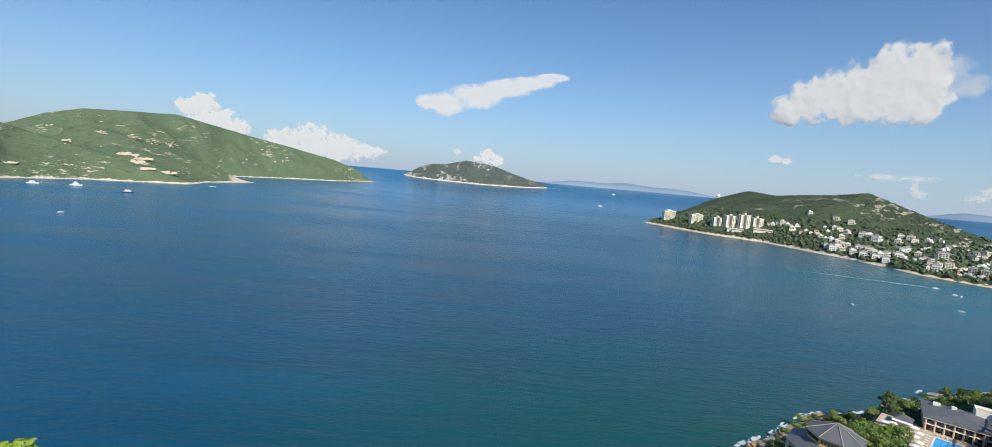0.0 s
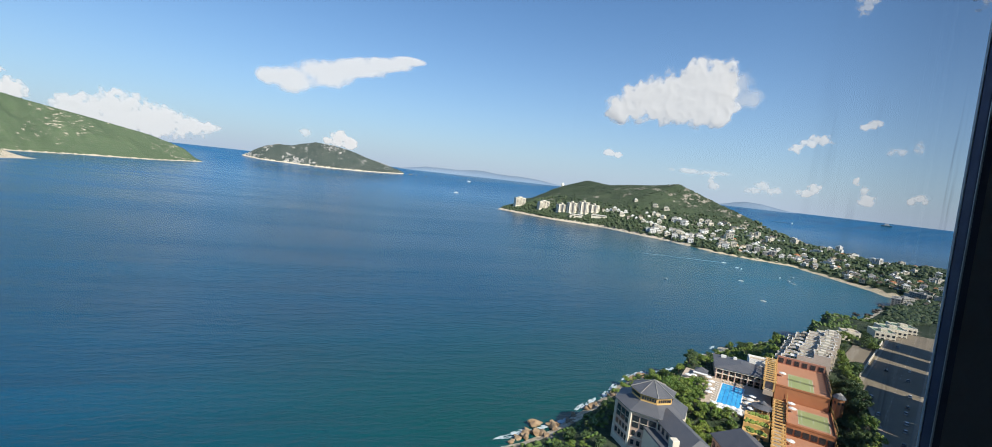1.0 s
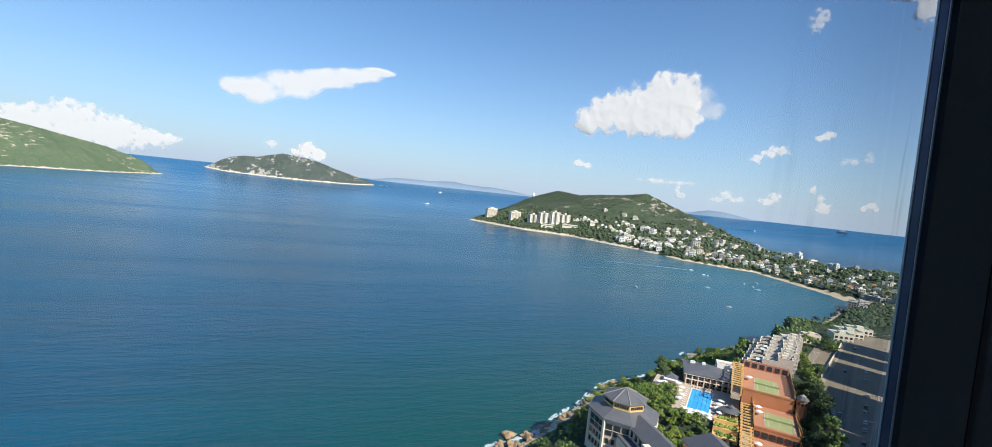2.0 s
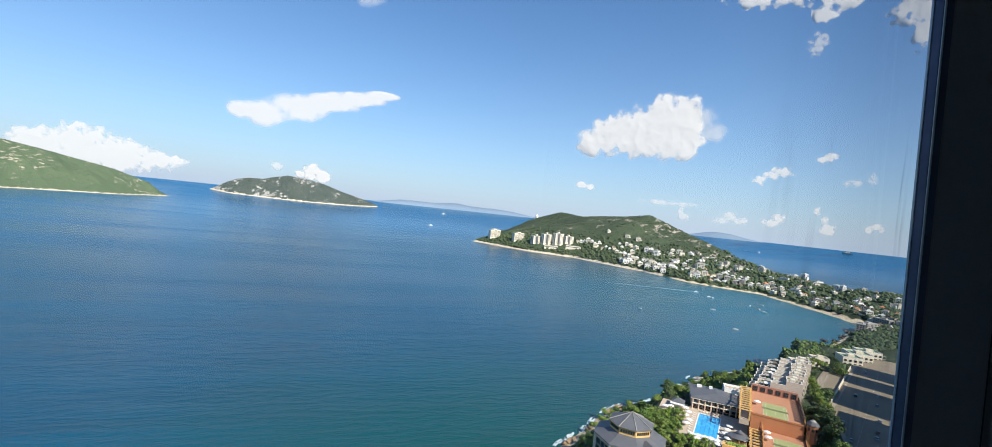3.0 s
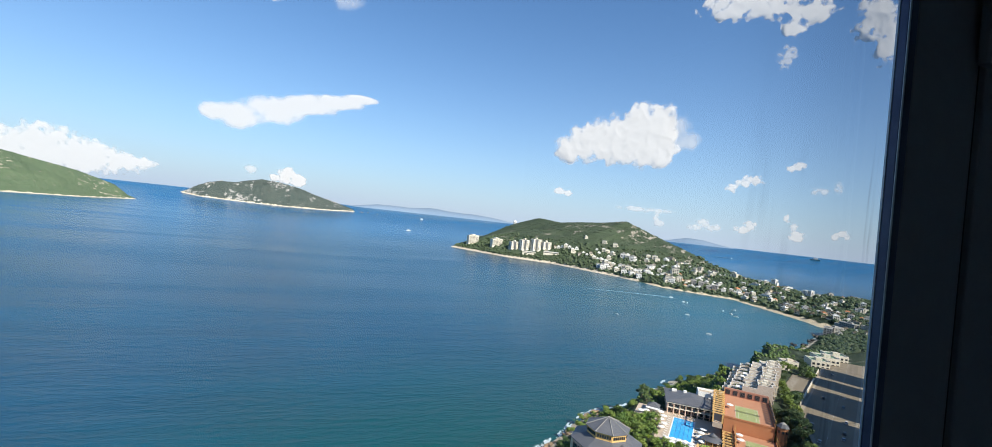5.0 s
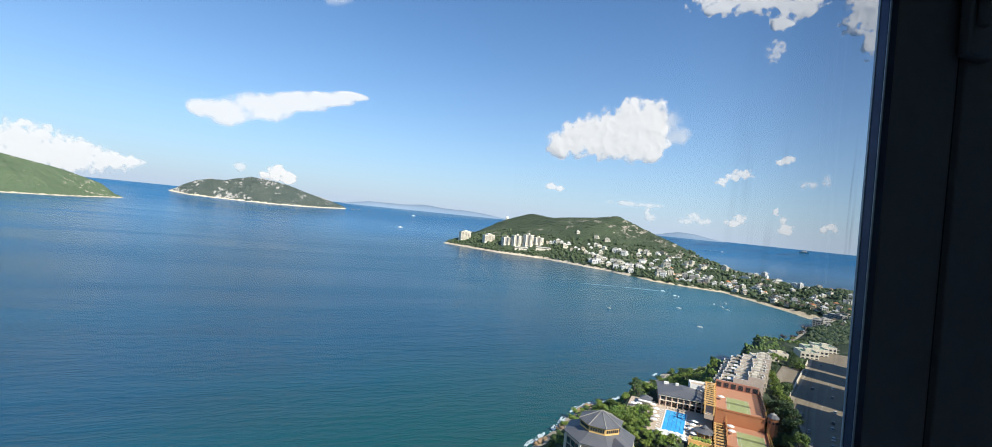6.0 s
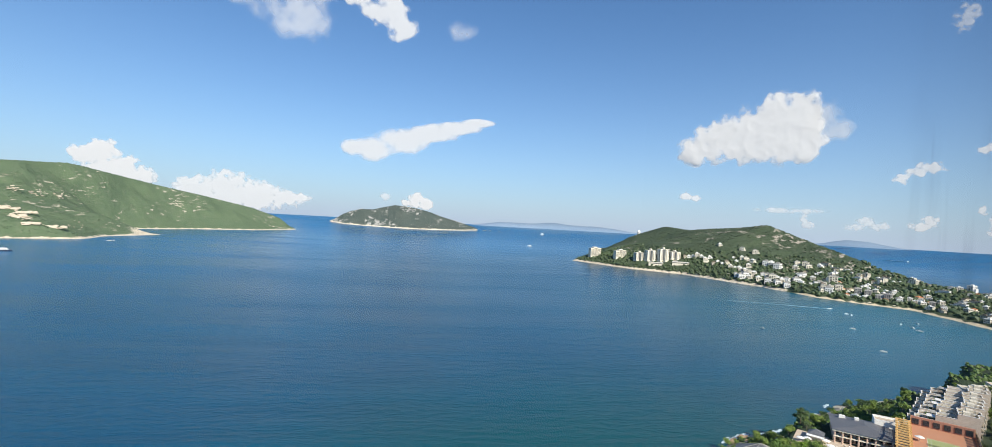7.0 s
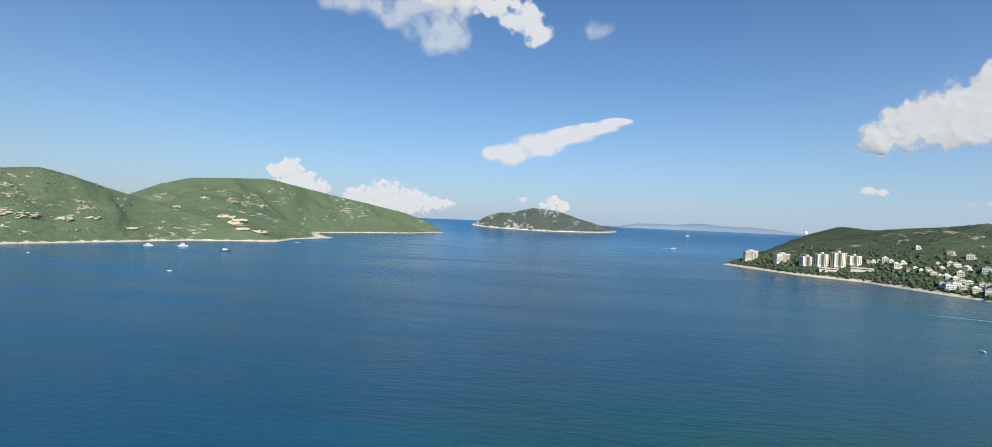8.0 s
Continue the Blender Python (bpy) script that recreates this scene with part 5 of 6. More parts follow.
    for m, pair in joined:
        for me in pair:
            base = len(verts)
            verts += [m @ v.co for v in me.vertices]
            for p in me.polygons:
                faces.append([base + i for i in p.vertices])
                slots.append(mats.index(me.materials[0]))
    stand = bpy.data.meshes.new("shore_trees")
    stand.from_pydata(verts, [], faces)
    for m in mats:
        stand.materials.append(m)
    stand.polygons.foreach_set("material_index", slots)
    tagged(new("shore_trees", stand), "dense stand of green trees along the shore", "woodland", "", "stuff")
    (trunk, crown), label = kinds[7]
    for x, y in ((-164, 161), (-171, 158)):
        g = ground_z(x, y)
        t = thing("tree", pose(x, y, g - 0.2) @ Matrix.Scale((20.5 - g) / 4.7, 4), "bright lime green tree on the near shore", "tree", "trees round the club")
        part("trunk", trunk, None, t)
        part("crown", crown, None, t)


plant_trees()

# ---- woods and scrub, far off ----
ICO = bmesh.new()
bmesh.ops.create_icosphere(ICO, subdivisions=1, radius=1.0)
ICO_V = np.array([v.co[:] for v in ICO.verts])
ICO_F = np.array([[v.index for v in f.verts] for f in ICO.faces])
ICO.free()


def clumps(name, pts, sizes, mat, label, seed, flat=0.8, rough=0.3, offset=0.35):
    """Many uneven clumps joined in one mesh."""
    rng = np.random.default_rng(seed)
    n = len(pts)
    V = ICO_V[None] * (1 + rng.uniform(-rough, rough, (n, len(ICO_V), 1)))
    V = V * sizes[:, None, None] * np.array([1, 1, flat])
    V = V + pts[:, None, :] + np.array([0, 0, 1]) * (sizes * offset)[:, None, None]
    F = ICO_F[None] + (np.arange(n) * len(ICO_V))[:, None, None]
    me = bpy.data.meshes.new(name)
    me.from_pydata(V.reshape(-1, 3).tolist(), [], F.reshape(-1, 3).tolist())
    me.materials.append(mat)
    return tagged(new(name, me), label, "rocks" if "boulders" in name or mat is M_ROCK else "woodland", "", "stuff")


def sow(n, box, height, rng, test):
    P = rng.uniform((box[0], box[2]), (box[1], box[3]), (n, 2))
    z, shore, sand = height(P)
    ok = test(P, z, shore, sand, rng.random(n))
    return np.column_stack([P[ok], z[ok]])


rng = np.random.default_rng(4)
HOUSE_SPOTS = []


def far_house_meshes(w, d, h, mat, roof, seed=0):
    """A house of two or three stepped blocks with loggias and a parapet or hipped roof."""
    rnd = random.Random(seed + int(w * 7 + d * 3 + h))
    wall = block((-w / 2, -d / 2, -4), (w / 2, d / 2, h))
    ext, eh = rnd.uniform(0.3, 0.55) * w, h * rnd.uniform(0.45, 0.75)
    side = rnd.choice((-1, 1))
    x0, x1 = sorted((side * w / 2, side * (w / 2 + ext)))
    solid(wall, (x0, -d * 0.35, -4), (x1, d * 0.3, eh))
    solid(wall, (-w * 0.3, -d / 2 - 3.2, -4), (w * 0.25, -d / 2, h * 0.4))
    wall = mesh_of("wall", wall, mat)
    if roof is M_TERRA:
        bm = hip((-w / 2, -d / 2), (w / 2, d / 2), h, h + 2.4, d * 0.4)
    else:
        bm = block((-w / 2 - 0.3, -d / 2 - 0.3, h), (w / 2 + 0.3, d / 2 + 0.3, h + 0.7))
        px = rnd.uniform(-0.2, 0.2) * w
        solid(bm, (px - w / 6, -d / 6, h + 0.7), (px + w / 6, d / 4, h + 3.0))
    solid(bm, (x0 - 0.2, -d * 0.36, eh), (x1 + 0.2, d * 0.31, eh + 0.6))
    top = mesh_of("roof", bm, roof)

    def openings(lo, hi, face, along_x, n):
        out = bmesh.new()
        step = (hi - lo) / n
        for i in range(n):
            a, b = lo + step * (i + rnd.uniform(0.12, 0.25)), lo + step * (i + rnd.uniform(0.72, 0.9))
            for s in (-1, 1):
                c = s * face
                p, q = ((a, c - 0.12), (b, c + 0.12)) if along_x else ((c - 0.12, a), (c + 0.12, b))
                solid(out, (*p, 0), (*q, rnd.uniform(1.4, 2.0)))
        return out
    bands = mesh_of("window_row", openings(-d / 2 + 0.8, d / 2 - 0.8, w / 2, False, 3), M_WIN)
    bands2 = mesh_of("window_row", openings(-w / 2 + 0.8, w / 2 - 0.8, d / 2, True, max(int(w / 4), 2)), M_WIN)
    return wall, top, bands, bands2, h


def far_houses():
    rnd = random.Random(33)
    kinds = [(far_house_meshes(*k), lab) for k, lab in (
        ((12, 10, 7, M_CREAM, M_WHITE), "white two-storey house among trees"), ((16, 11, 10, M_CREAM, M_WHITE), "cream three-storey house among trees"),
        ((22, 12, 9, M_WHITE, M_GREY), "long white low apartment house"), ((10, 9, 6, M_STUCCO, M_TERRA), "small cream house with terracotta roof"),
        ((14, 14, 14, M_CREAM, M_GREY), "cream mid-rise block among the houses"), ((30, 13, 13, M_GREY, M_GREY), "long grey housing block"), ((12, 12, 17, M_WHITE, M_WHITE), "white slim tower block"),
        ((13, 8, 5, M_WHITE, M_WHITE), "low white house with a side wing"), ((9, 13, 9, M_CREAM, M_GREY), "narrow cream three-storey house"), ((18, 9, 7, M_STUCCO, M_TERRACE), "cream house with a tan flat roof"))]
    spots = []

    def put(az, d, k, turn=None):
        x, y, _ = polar(az, d)
        if all((x - a) ** 2 + (y - b) ** 2 > 12 ** 2 for a, b, *_ in spots):
            spots.append((x, y, k, rnd.uniform(0, 180) if turn is None else turn))

    def shore_d(az):
        return float(np.interp(-az, (17.3, 24, 29.3, 34.35, 36.65, 42.2, 45.5, 49.1, 52.1, 54.6, 57, 61), (1886, 1678, 1630, 1497, 1459, 1316, 1292, 1281, 1189, 1117, 1050, 1080)))

    for i in range(13):
        az = -34.8 - 0.42 * i
        put(az, shore_d(az) + rnd.uniform(25, 60), rnd.choice((1, 2, 2, 0)), 90 + az + rnd.uniform(-12, 12))
    for i in range(14):
        az = -35.2 - 0.42 * i
        put(az, shore_d(az) + rnd.uniform(80, 130), rnd.choice((1, 2, 0, 7, 8)), 90 + az + rnd.uniform(-12, 12))
    for i in range(16):
        az = -29.6 - 0.42 * i
        put(az, shore_d(az) + rnd.uniform(120, 170), rnd.choice((0, 2, 7, 1, 9)), 90 + az + rnd.uniform(-8, 8))
    for i in range(26):
        az = rnd.uniform(-42, -33)
        put(az, shore_d(az) + rnd.uniform(190, 330), rnd.choice((0, 7, 2, 8)), 90 + az + rnd.uniform(-25, 25))
    for i, k in enumerate((2, 4, 1, 5, 5, 5, 5, 2, 1, 2, 5, 2)):
        az = -43.0 - 0.75 * i
        put(az, shore_d(az) + rnd.uniform(45, 80), k, 90 + az + rnd.uniform(-8, 8))
    for _ in range(190):
        az = rnd.uniform(-60.5, -42)
        off = 38 + rnd.random() ** 1.5 * 380
        put(az, shore_d(az) + off, rnd.choice((0, 7, 7, 1, 8, 2, 3, 9, 9, 4)) if off > 120 else rnd.choice((0, 7, 1, 2, 3, 8, 9)))
    for az, off in ((-52.2, 330), (-52.9, 340), (-55.6, 300), (-56.1, 310)):
        put(az, shore_d(az) + off, 6)
    # the built-up slope behind the end of the beach
    for i in range(34):
        az = rnd.uniform(-62.5, -57.5)
        put(az, rnd.uniform(930, 1150), rnd.choice((8, 9, 5, 4, 7, 9)))
    pts = np.array([s[:2] for s in spots])
    z, shore, sand = ground_height(pts)
    first = {}
    for (x, y, k, turn), zz, sh, sa in zip(spots, z, shore, sand):
        if zz < 3.2 or sa > 0.05 or zz > 95:
            continue
        HOUSE_SPOTS.append((x, y))
        m = pose(x, y, float(zz) - 0.5, 0, 0, turn)
        if k in first:
            # the villas by the point are larger than the village houses along the beach
            big = 0.42 if x < 0.95 * y else 0.0
            copy_thing(first[k], m).scale = Vector((1, 1, 1)) * (rnd.uniform(0.62, 0.95) + big)
            continue
        (wall, top, b1, b2, h), label = kinds[k]
        t = thing("house", m, label, "house", "houses on the peninsula")
        part("wall", wall, None, t)
        part("roof", top, None, t)
        for i in range(int(h / 3.1)):
            part("window_row", b1, None, t, "", pose(0, 0, 1.0 + 3.1 * i))
            part("window_row", b2, None, t, "", pose(0, 0, 1.0 + 3.1 * i))
        first[k] = t


far_houses()


def towers():
    specs = [(-24.75, 1750, -2.42), (-25.95, 1740, -2.08), (-27.3, 1735, -1.86), (-28.5, 1745, -2.06)]
    for az, d, el in specs:
        x, y, top = polar(az, d, el)
        g = ground_z(x, y)
        # open lawn on the seaward side of each tower
        HOUSE_SPOTS.extend([(x, y)] + [polar(az + da, d - o)[:2] for da in (-0.5, 0, 0.5) for o in (14, 26, 38)])
        t = thing("residential_tower", pose(x, y, g, 0, 0, 18), "beige high-rise with dark vertical recesses above the shore", "apartment tower", "four towers on the point")
        h = top - g
        for i in range(4):
            w = part("tower_wing", block((-7.6, 2.5, -6), (7.6, 19.5, h - 2.5)), M_CREAM, t, "", pose(0, 0, 0, 0, 0, 90 * i))
            # flat dark strips: the shade of the towers' vertical recesses, put into colour
            for s in (-1, 1):
                part("recess_strip", block((s * 3.8 - 0.9, 19.4, 0), (s * 3.8 + 0.9, 19.62, h - 4)), M_WIN, w)
            for s in (-1, 1):
                part("recess_strip", block((s * 7.5 - 0.16, 8, 0), (s * 7.5 + 0.16, 14, h - 4)), M_GREY, w)
        part("core", block((-5, -5, -6), (5, 5, h)), M_GREY, t)
        part("plant_room", block((-3.5, -3.5, h), (3.5, 3.5, h + 3.5)), M_CREAM, t)
    for az, d, el, w in ((-19.75, 1890, -2.2, 44), (-22.6, 1810, -2.3, 44)):
        x, y, top = polar(az, d, el)
        g = ground_z(x, y)
        HOUSE_SPOTS.append((x, y))
        t = thing("residential_block", pose(x, y, g, 0, 0, 12), "cream stepped mid-rise block among trees", "apartment block", "low blocks on the point")
        h = top - g
        for i, (x0, x1, dz) in enumerate(((-w / 2, -w / 6, -4), (-w / 6 + 0.02, w / 6, 0), (w / 6 + 0.02, w / 2, -2.5))):
            b = part("bay", block((x0, -8 + 2 * (i == 1), -6), (x1, 9, h + dz)), M_CREAM, t)
            for k in range(int((h + dz) / 3.3) - 1):
                part("window_band", block((x0 + 1.2, -8.12 + 2 * (i == 1), 3 + 3.3 * k), (x1 - 1.2, -7.7 + 2 * (i == 1), 4.5 + 3.3 * k)), M_WIN, b)
        part("roof_parapet", block((-w / 6, -6, h), (w / 6, 9, h + 1.2)), M_WHITE, t)
    for az, d, w in ((-26.6, 1692, 46), (-29.2, 1690, 52)):
        x, y, _ = polar(az, d)
        HOUSE_SPOTS.append((x, y))
        g = ground_z(x, y)
        t = thing("podium_block", pose(x, y, g, 0, 0, az), "long cream podium building below the towers", "building")
        part("wall", block((-w / 2, -6, -5), (w / 2, 6, 9)), M_CREAM, t)
        part("roof", block((-w / 2 - 0.4, -6.4, 9), (w / 2 + 0.4, 6.4, 9.8)), M_WHITE, t)
        part("window_band", block((-w / 2 + 1, -6.1, 5), (w / 2 - 1, -5.9, 7)), M_WIN, t)
    # white domed lookout on the far end of the ridge
    x, y, z = polar(-24.55, 2850, -0.2)
    g = ground_z(x, y)
    t = thing("lookout_tower", pose(x, y, g), "small white domed lookout on the hill", "tower")
    part("drum", prism(12, 9, 9, -6, 18), M_WHITE, t)
    part("dome", prism(12, 11, 4, 18, 30), M_WHITE, t)
    # green netted building site on the hillside
    x, y, z = polar(-43.4, 1560)
    g = ground_z(x, y)
    t = thing("building_site", pose(x, y, g, 0, 0, -43), "building site wrapped in bright green netting", "building site")
    part("netting", block((-16, -9, -4), (16, 9, 6), None, 0.3), surf("green_netting", (0.06, 0.4, 0.16), (0.09, 0.48, 0.22), 4), t)
    part("deck", block((-17, -10, 6.02), (17, 10, 6.6)), M_GREY, t)
    part("mast", block((-0.8, -0.8, 6.6), (0.8, 0.8, 30)), M_STEEL, t)
    part("jib", block((-9, -0.6, 30), (20, 0.6, 31.2)), M_STEEL, t)


towers()
HS = np.array(HOUSE_SPOTS)


def away_from_houses(P, r):
    out = np.ones(len(P), bool)
    for x, y in HS:
        out &= (P[:, 0] - x) ** 2 + (P[:, 1] - y) ** 2 > r * r
    return out


pts = sow(26000, (540, 1750, 560, 2000), ground_height, rng, lambda P, z, sh, sa, r: (z > 5) & (sh < 0.5) & (sa < 0.05) & (z < 75) & away_from_houses(P, 8.5) & (r < np.where(z < 50, 1.0, 0.35)))
clumps("woods", pts, 2.2 + 4.6 * rng.random(len(pts)) ** 1.6, M_WOODS, "green woods round the houses of the peninsula", 5)
M_HILLLEAF = leaf_mat("hill_leaves", (0.042, 0.066, 0.036), (0.06, 0.088, 0.045), (0.09, 0.11, 0.065))
pts = sow(16000, (700, 1800, 1200, 3150), ground_height, rng, lambda P, z, sh, sa, r: (z >= 60) & (r < 0.8))
clumps("hill_scrub", pts, rng.uniform(1.2, 3.2, len(pts)), M_HILLLEAF, "low green scrub over the hill", 6, 0.5)
pts = sow(30000, (-2600, -920, 900, 3800), cape_height, rng, lambda P, z, sh, sa, r: (z > 9) & (sh < 0.4))
M_CAPELEAF = leaf_mat("cape_leaves", (0.09, 0.145, 0.078), (0.122, 0.176, 0.093), (0.162, 0.203, 0.122))
clumps("cape_scrub", pts, rng.uniform(1.3, 2.9, len(pts)), M_CAPELEAF, "low green scrub covering the cape", 7, 0.55, 0.3, 0.2)
pts = sow(5000, (540, 1040, 380, 565), ground_height, rng, lambda P, z, sh, sa, r: (z > 4) & (sh < 0.5) & (sa < 0.05) & (r < 0.85))
clumps("shore_woods", pts, rng.uniform(2.0, 4.5, len(pts)), M_WOODS, "dark green woods along the shore road", 8)
M_UNDER = leaf_mat("undergrowth", (0.05, 0.105, 0.022), (0.08, 0.15, 0.03), (0.14, 0.18, 0.045))


def under_test(P, z, sh, sa, r):
    d = P - np.array(ORIGIN)
    u, v = d @ np.array([UX, UY]), d @ np.array([UY, -UX])
    ok = (z > 3) & (sh < 0.6)
    for a, b, c, e in ((-40, 0, -82, -46), (-52, -8, -58, -8), (20, 77, -47, -12), (50, 78, -63, -46), (72, 104, -50, -14), (-22, 100, -19, 14), (96, 168, -13, 23), (133, 205, 26, 48), (165, 210, 5, 28), (212, 248, 20, 46), (250, 320, 48, 100), (8, 28, -27, -12)):
        ok &= ~((u > a - 1) & (u < b + 1) & (v > c - 1) & (v < e + 1))
    lv = np.minimum(np.maximum(28.5, 33.5 + 0.235 * (u - 125.8)), 58 + 0.235 * (u - 128))
    return ok & ((v < lv - 0.8) | (v > 73 + 0.235 * (u - 128)))


pts = sow(16000, (60, 640, 100, 430), ground_height, rng, under_test)
clumps("undergrowth", pts, rng.uniform(0.7, 1.7, len(pts)), M_UNDER, "dense green undergrowth on the coastal slope", 9, 0.8, 0.35)


# ---- rocks, foam and wakes ----
M_WETROCK = surf("wet_rock", (0.05, 0.043, 0.036), (0.11, 0.095, 0.075), 2.5, 0.55, 0.3, relief=0.3)


def rock_mass(pos, size, seed, label="fissured orange-brown granite rocks in the surf", mat=M_ROCK):
    bm = bmesh.new()
    rnd = random.Random(seed)
    for k in range(11):
        c = Vector((rnd.uniform(-1.2, 1.2) * size, rnd.uniform(-0.5, 0.5) * size, rnd.uniform(-0.15, 0.2) * size))
        r = size * rnd.uniform(0.22, 0.6)
        turn = Euler((rnd.uniform(-0.5, 0.5), rnd.uniform(-0.6, 0.6), rnd.random() * 6)).to_matrix()
        made = []
        for _ in range(16):
            d = Vector((rnd.gauss(0, 1), rnd.gauss(0, 1), rnd.gauss(0, 1))).normalized() * r * rnd.uniform(0.7, 1.1)
            made.append(bm.verts.new(c + turn @ Vector((d.x * 1.5, d.y * 0.8, d.z * 0.75))))
        res = bmesh.ops.convex_hull(bm, input=made)
        bmesh.ops.delete(bm, geom=[v for v in res["geom_interior"] if isinstance(v, bmesh.types.BMVert)], context="VERTS")
    return tagged(part("rock_outcrop", bm, mat, None, "", pose(*pos, 0, 0, rnd.uniform(0, 90))), label, "rocks", "rocks along the shore")


for i, (x, y, s) in enumerate(((97, 216, 4.5), (104, 219, 5.5), (113, 219, 5.0), (124, 223, 3.5), (88, 212, 3.0), (131, 232, 2.6), (146, 238, 4.5), (152, 243, 3.6), (168, 253, 3.8), (176, 260, 3.0), (198, 277, 4.0), (207, 281, 3.6), (229, 284, 3.4), (257, 295, 3.0), (188, 268, 2.6))):
    rock_mass((x, y, 0.6), s, i + 3)
for i, (x, y, s) in enumerate(((604, 445, 4), (655, 455, 5), (672, 452, 6), (711, 470, 6), (728, 478, 7), (752, 490, 8), (590, 438, 3), (770, 500, 8), (640, 448, 3))):
    rock_mass((x, y, 0.3), s * 0.85, i + 40, "dark wet rocks standing in the shallow bay", M_WETROCK)


for i, (az, d, s) in enumerate(((-6.6, 4440, 11), (-7.3, 4445, 9), (-8.4, 4430, 8))):
    x, y, _ = polar(az, d)
    rock_mass((x, y, float(sea_level(d)) + 1), s, i + 70, "low pale islet off the island")


def flat_patch(name, pos, rx, ry, turn, mat, label, category, seed, holes=0.35):
    """A ragged thin sheet of foam lying on the water."""
    bm = bmesh.new()
    rnd = random.Random(seed)
    n = 26
    grid = {}
    for i in range(n):
        for j in range(n):
            x, y = (i / (n - 1) - 0.5) * 2, (j / (n - 1) - 0.5) * 2
            grid[i, j] = (x, y, 1 - x * x - y * y + 0.9 * noise.fractal((x * 2.5 + seed, y * 2.5, seed * 1.7), 0.8, 2.1, 4))
    vs = {}
    for i in range(n - 1):
        for j in range(n - 1):
            q = [(i, j), (i + 1, j), (i + 1, j + 1), (i, j + 1)]
            if sum(grid[k][2] for k in q) / 4 > holes:
                for k in q:
                    if k not in vs:
                        vs[k] = bm.verts.new((grid[k][0] * rx + rnd.uniform(-0.04, 0.04) * rx, grid[k][1] * ry, 0.06))
                bm.faces.new([vs[k] for k in q])
    if not bm.faces:
        bm.free()
        return
    return tagged(part(name, bm, mat, None, "", pose(*pos, 0, 0, turn)), label, category, "foam along the shore", "stuff")


for i, (x, y, rx, ry, turn) in enumerate(((94, 219, 9, 3, 15), (110, 223, 10, 3, 20), (122, 228, 8, 2.5, 30), (140, 242, 8, 3, 35), (150, 248, 9, 3, 40), (165, 257, 9, 3, 40), (176, 266, 9, 3.2, 45), (196, 281, 11, 4, 35), (209, 286, 11, 4, 20), (226, 289, 10, 3, 10), (240, 293, 10, 3, 20), (256, 299, 9, 2.5, 30), (84, 215, 8, 2.5, 10), (290, 318, 10, 2.5, 35), (318, 338, 9, 2.5, 35))):
    flat_patch("surf_foam", (x, y, 0), rx * 0.9, ry * 0.8, turn, M_FOAM, "broken white surf washing round the rocks", "foam", i + 1.3, 0.55)


def wake(a, b, w, label, seed):
    d = Vector((b[0] - a[0], b[1] - a[1], 0))
    flat_patch("boat_wake", ((a[0] + b[0]) / 2, (a[1] + b[1]) / 2, 0.0), d.length / 2, w, math.degrees(math.atan2(d.y, d.x)), M_FOAM, label, "wake", seed, -0.1)


wake((768, 826), (690, 858), 2.2, "white wake behind a speedboat", 2.1)
wake((700, 855), (595, 892), 1.4, "fading white wake across the bay", 5.3)
wake((602, 2837), (540, 2828), 4.0, "white wake behind a motor boat", 8.8)


# ---- boats ----
def hull(bm, L, W, H):
    """A boat's hull: stations from stern to bow with a raked stem."""
    rings = []
    for i in range(8):
        t = i / 7
        w = W / 2 * (1 - max(0, t - 0.45) ** 2 * 3.0)
        x = -L / 2 + L * t
        sheer = H * (1 + 0.3 * t * t)
        rings.append([bm.verts.new((x, -max(w, 0.05), sheer)), bm.verts.new((x - 0.04 * L * t, -max(w, 0.05) * 0.75, -0.3)), bm.verts.new((x - 0.04 * L * t, max(w, 0.05) * 0.75, -0.3)), bm.verts.new((x, max(w, 0.05), sheer))])
    for a, b in zip(rings, rings[1:]):
        for k in range(4):
            bm.faces.new((a[k], b[k], b[(k + 1) % 4], a[(k + 1) % 4]))
    bm.faces.new(rings[0])
    bm.faces.new(rings[-1][::-1])
    bmesh.ops.recalc_face_normals(bm, faces=bm.faces[:])
    return bm


M_NAVY = surf("navy_paint", (0.03, 0.045, 0.08), (0.04, 0.055, 0.1), 2, 0.4)


def boat(x, y, L, turn, label, mat=M_WHITE, decks=2, z=0.0):
    b = thing("motor_yacht" if L > 12 else "small_boat", pose(x, y, z, 0, 0, turn), label, "boat", "boats on the water")
    W, H = L * 0.26, L * 0.09
    part("hull", hull(bmesh.new(), L, W, H), mat, b)
    part("deck", block((-L * 0.45, -W * 0.4, H + 0.01), (L * 0.3, W * 0.4, H + 0.12)), M_DECK, b)
    for k in range(decks):
        zk = H + 0.12 + k * L * 0.085
        part("cabin", block((-L * 0.3 + 0.06 * k * L, -W * 0.36, zk), (L * 0.22 - 0.08 * k * L, W * 0.36, zk + L * 0.08), (0.85, 0.88), 0.04), M_WHITE, b)
        part("cabin_window", block((-L * 0.26 + 0.06 * k * L, -W * 0.365, zk + L * 0.03), (L * 0.16 - 0.08 * k * L, W * 0.365, zk + L * 0.05)), M_WIN, b)
    part("mast", prism(6, 0.07, 0.04, H, H + L * 0.35), M_STEEL, b)


boat(-1268, 1306, 27, 20, "white motor yacht moored off the cape", decks=2)
boat(-1187, 1350, 30, 15, "large white motor yacht moored off the cape", decks=3)
boat(-979, 1271, 30, 10, "dark-hulled motor yacht lying off the cape", M_NAVY, 2)
boat(609, 2838, 26, 175, "white motor boat heading out to sea", decks=2)
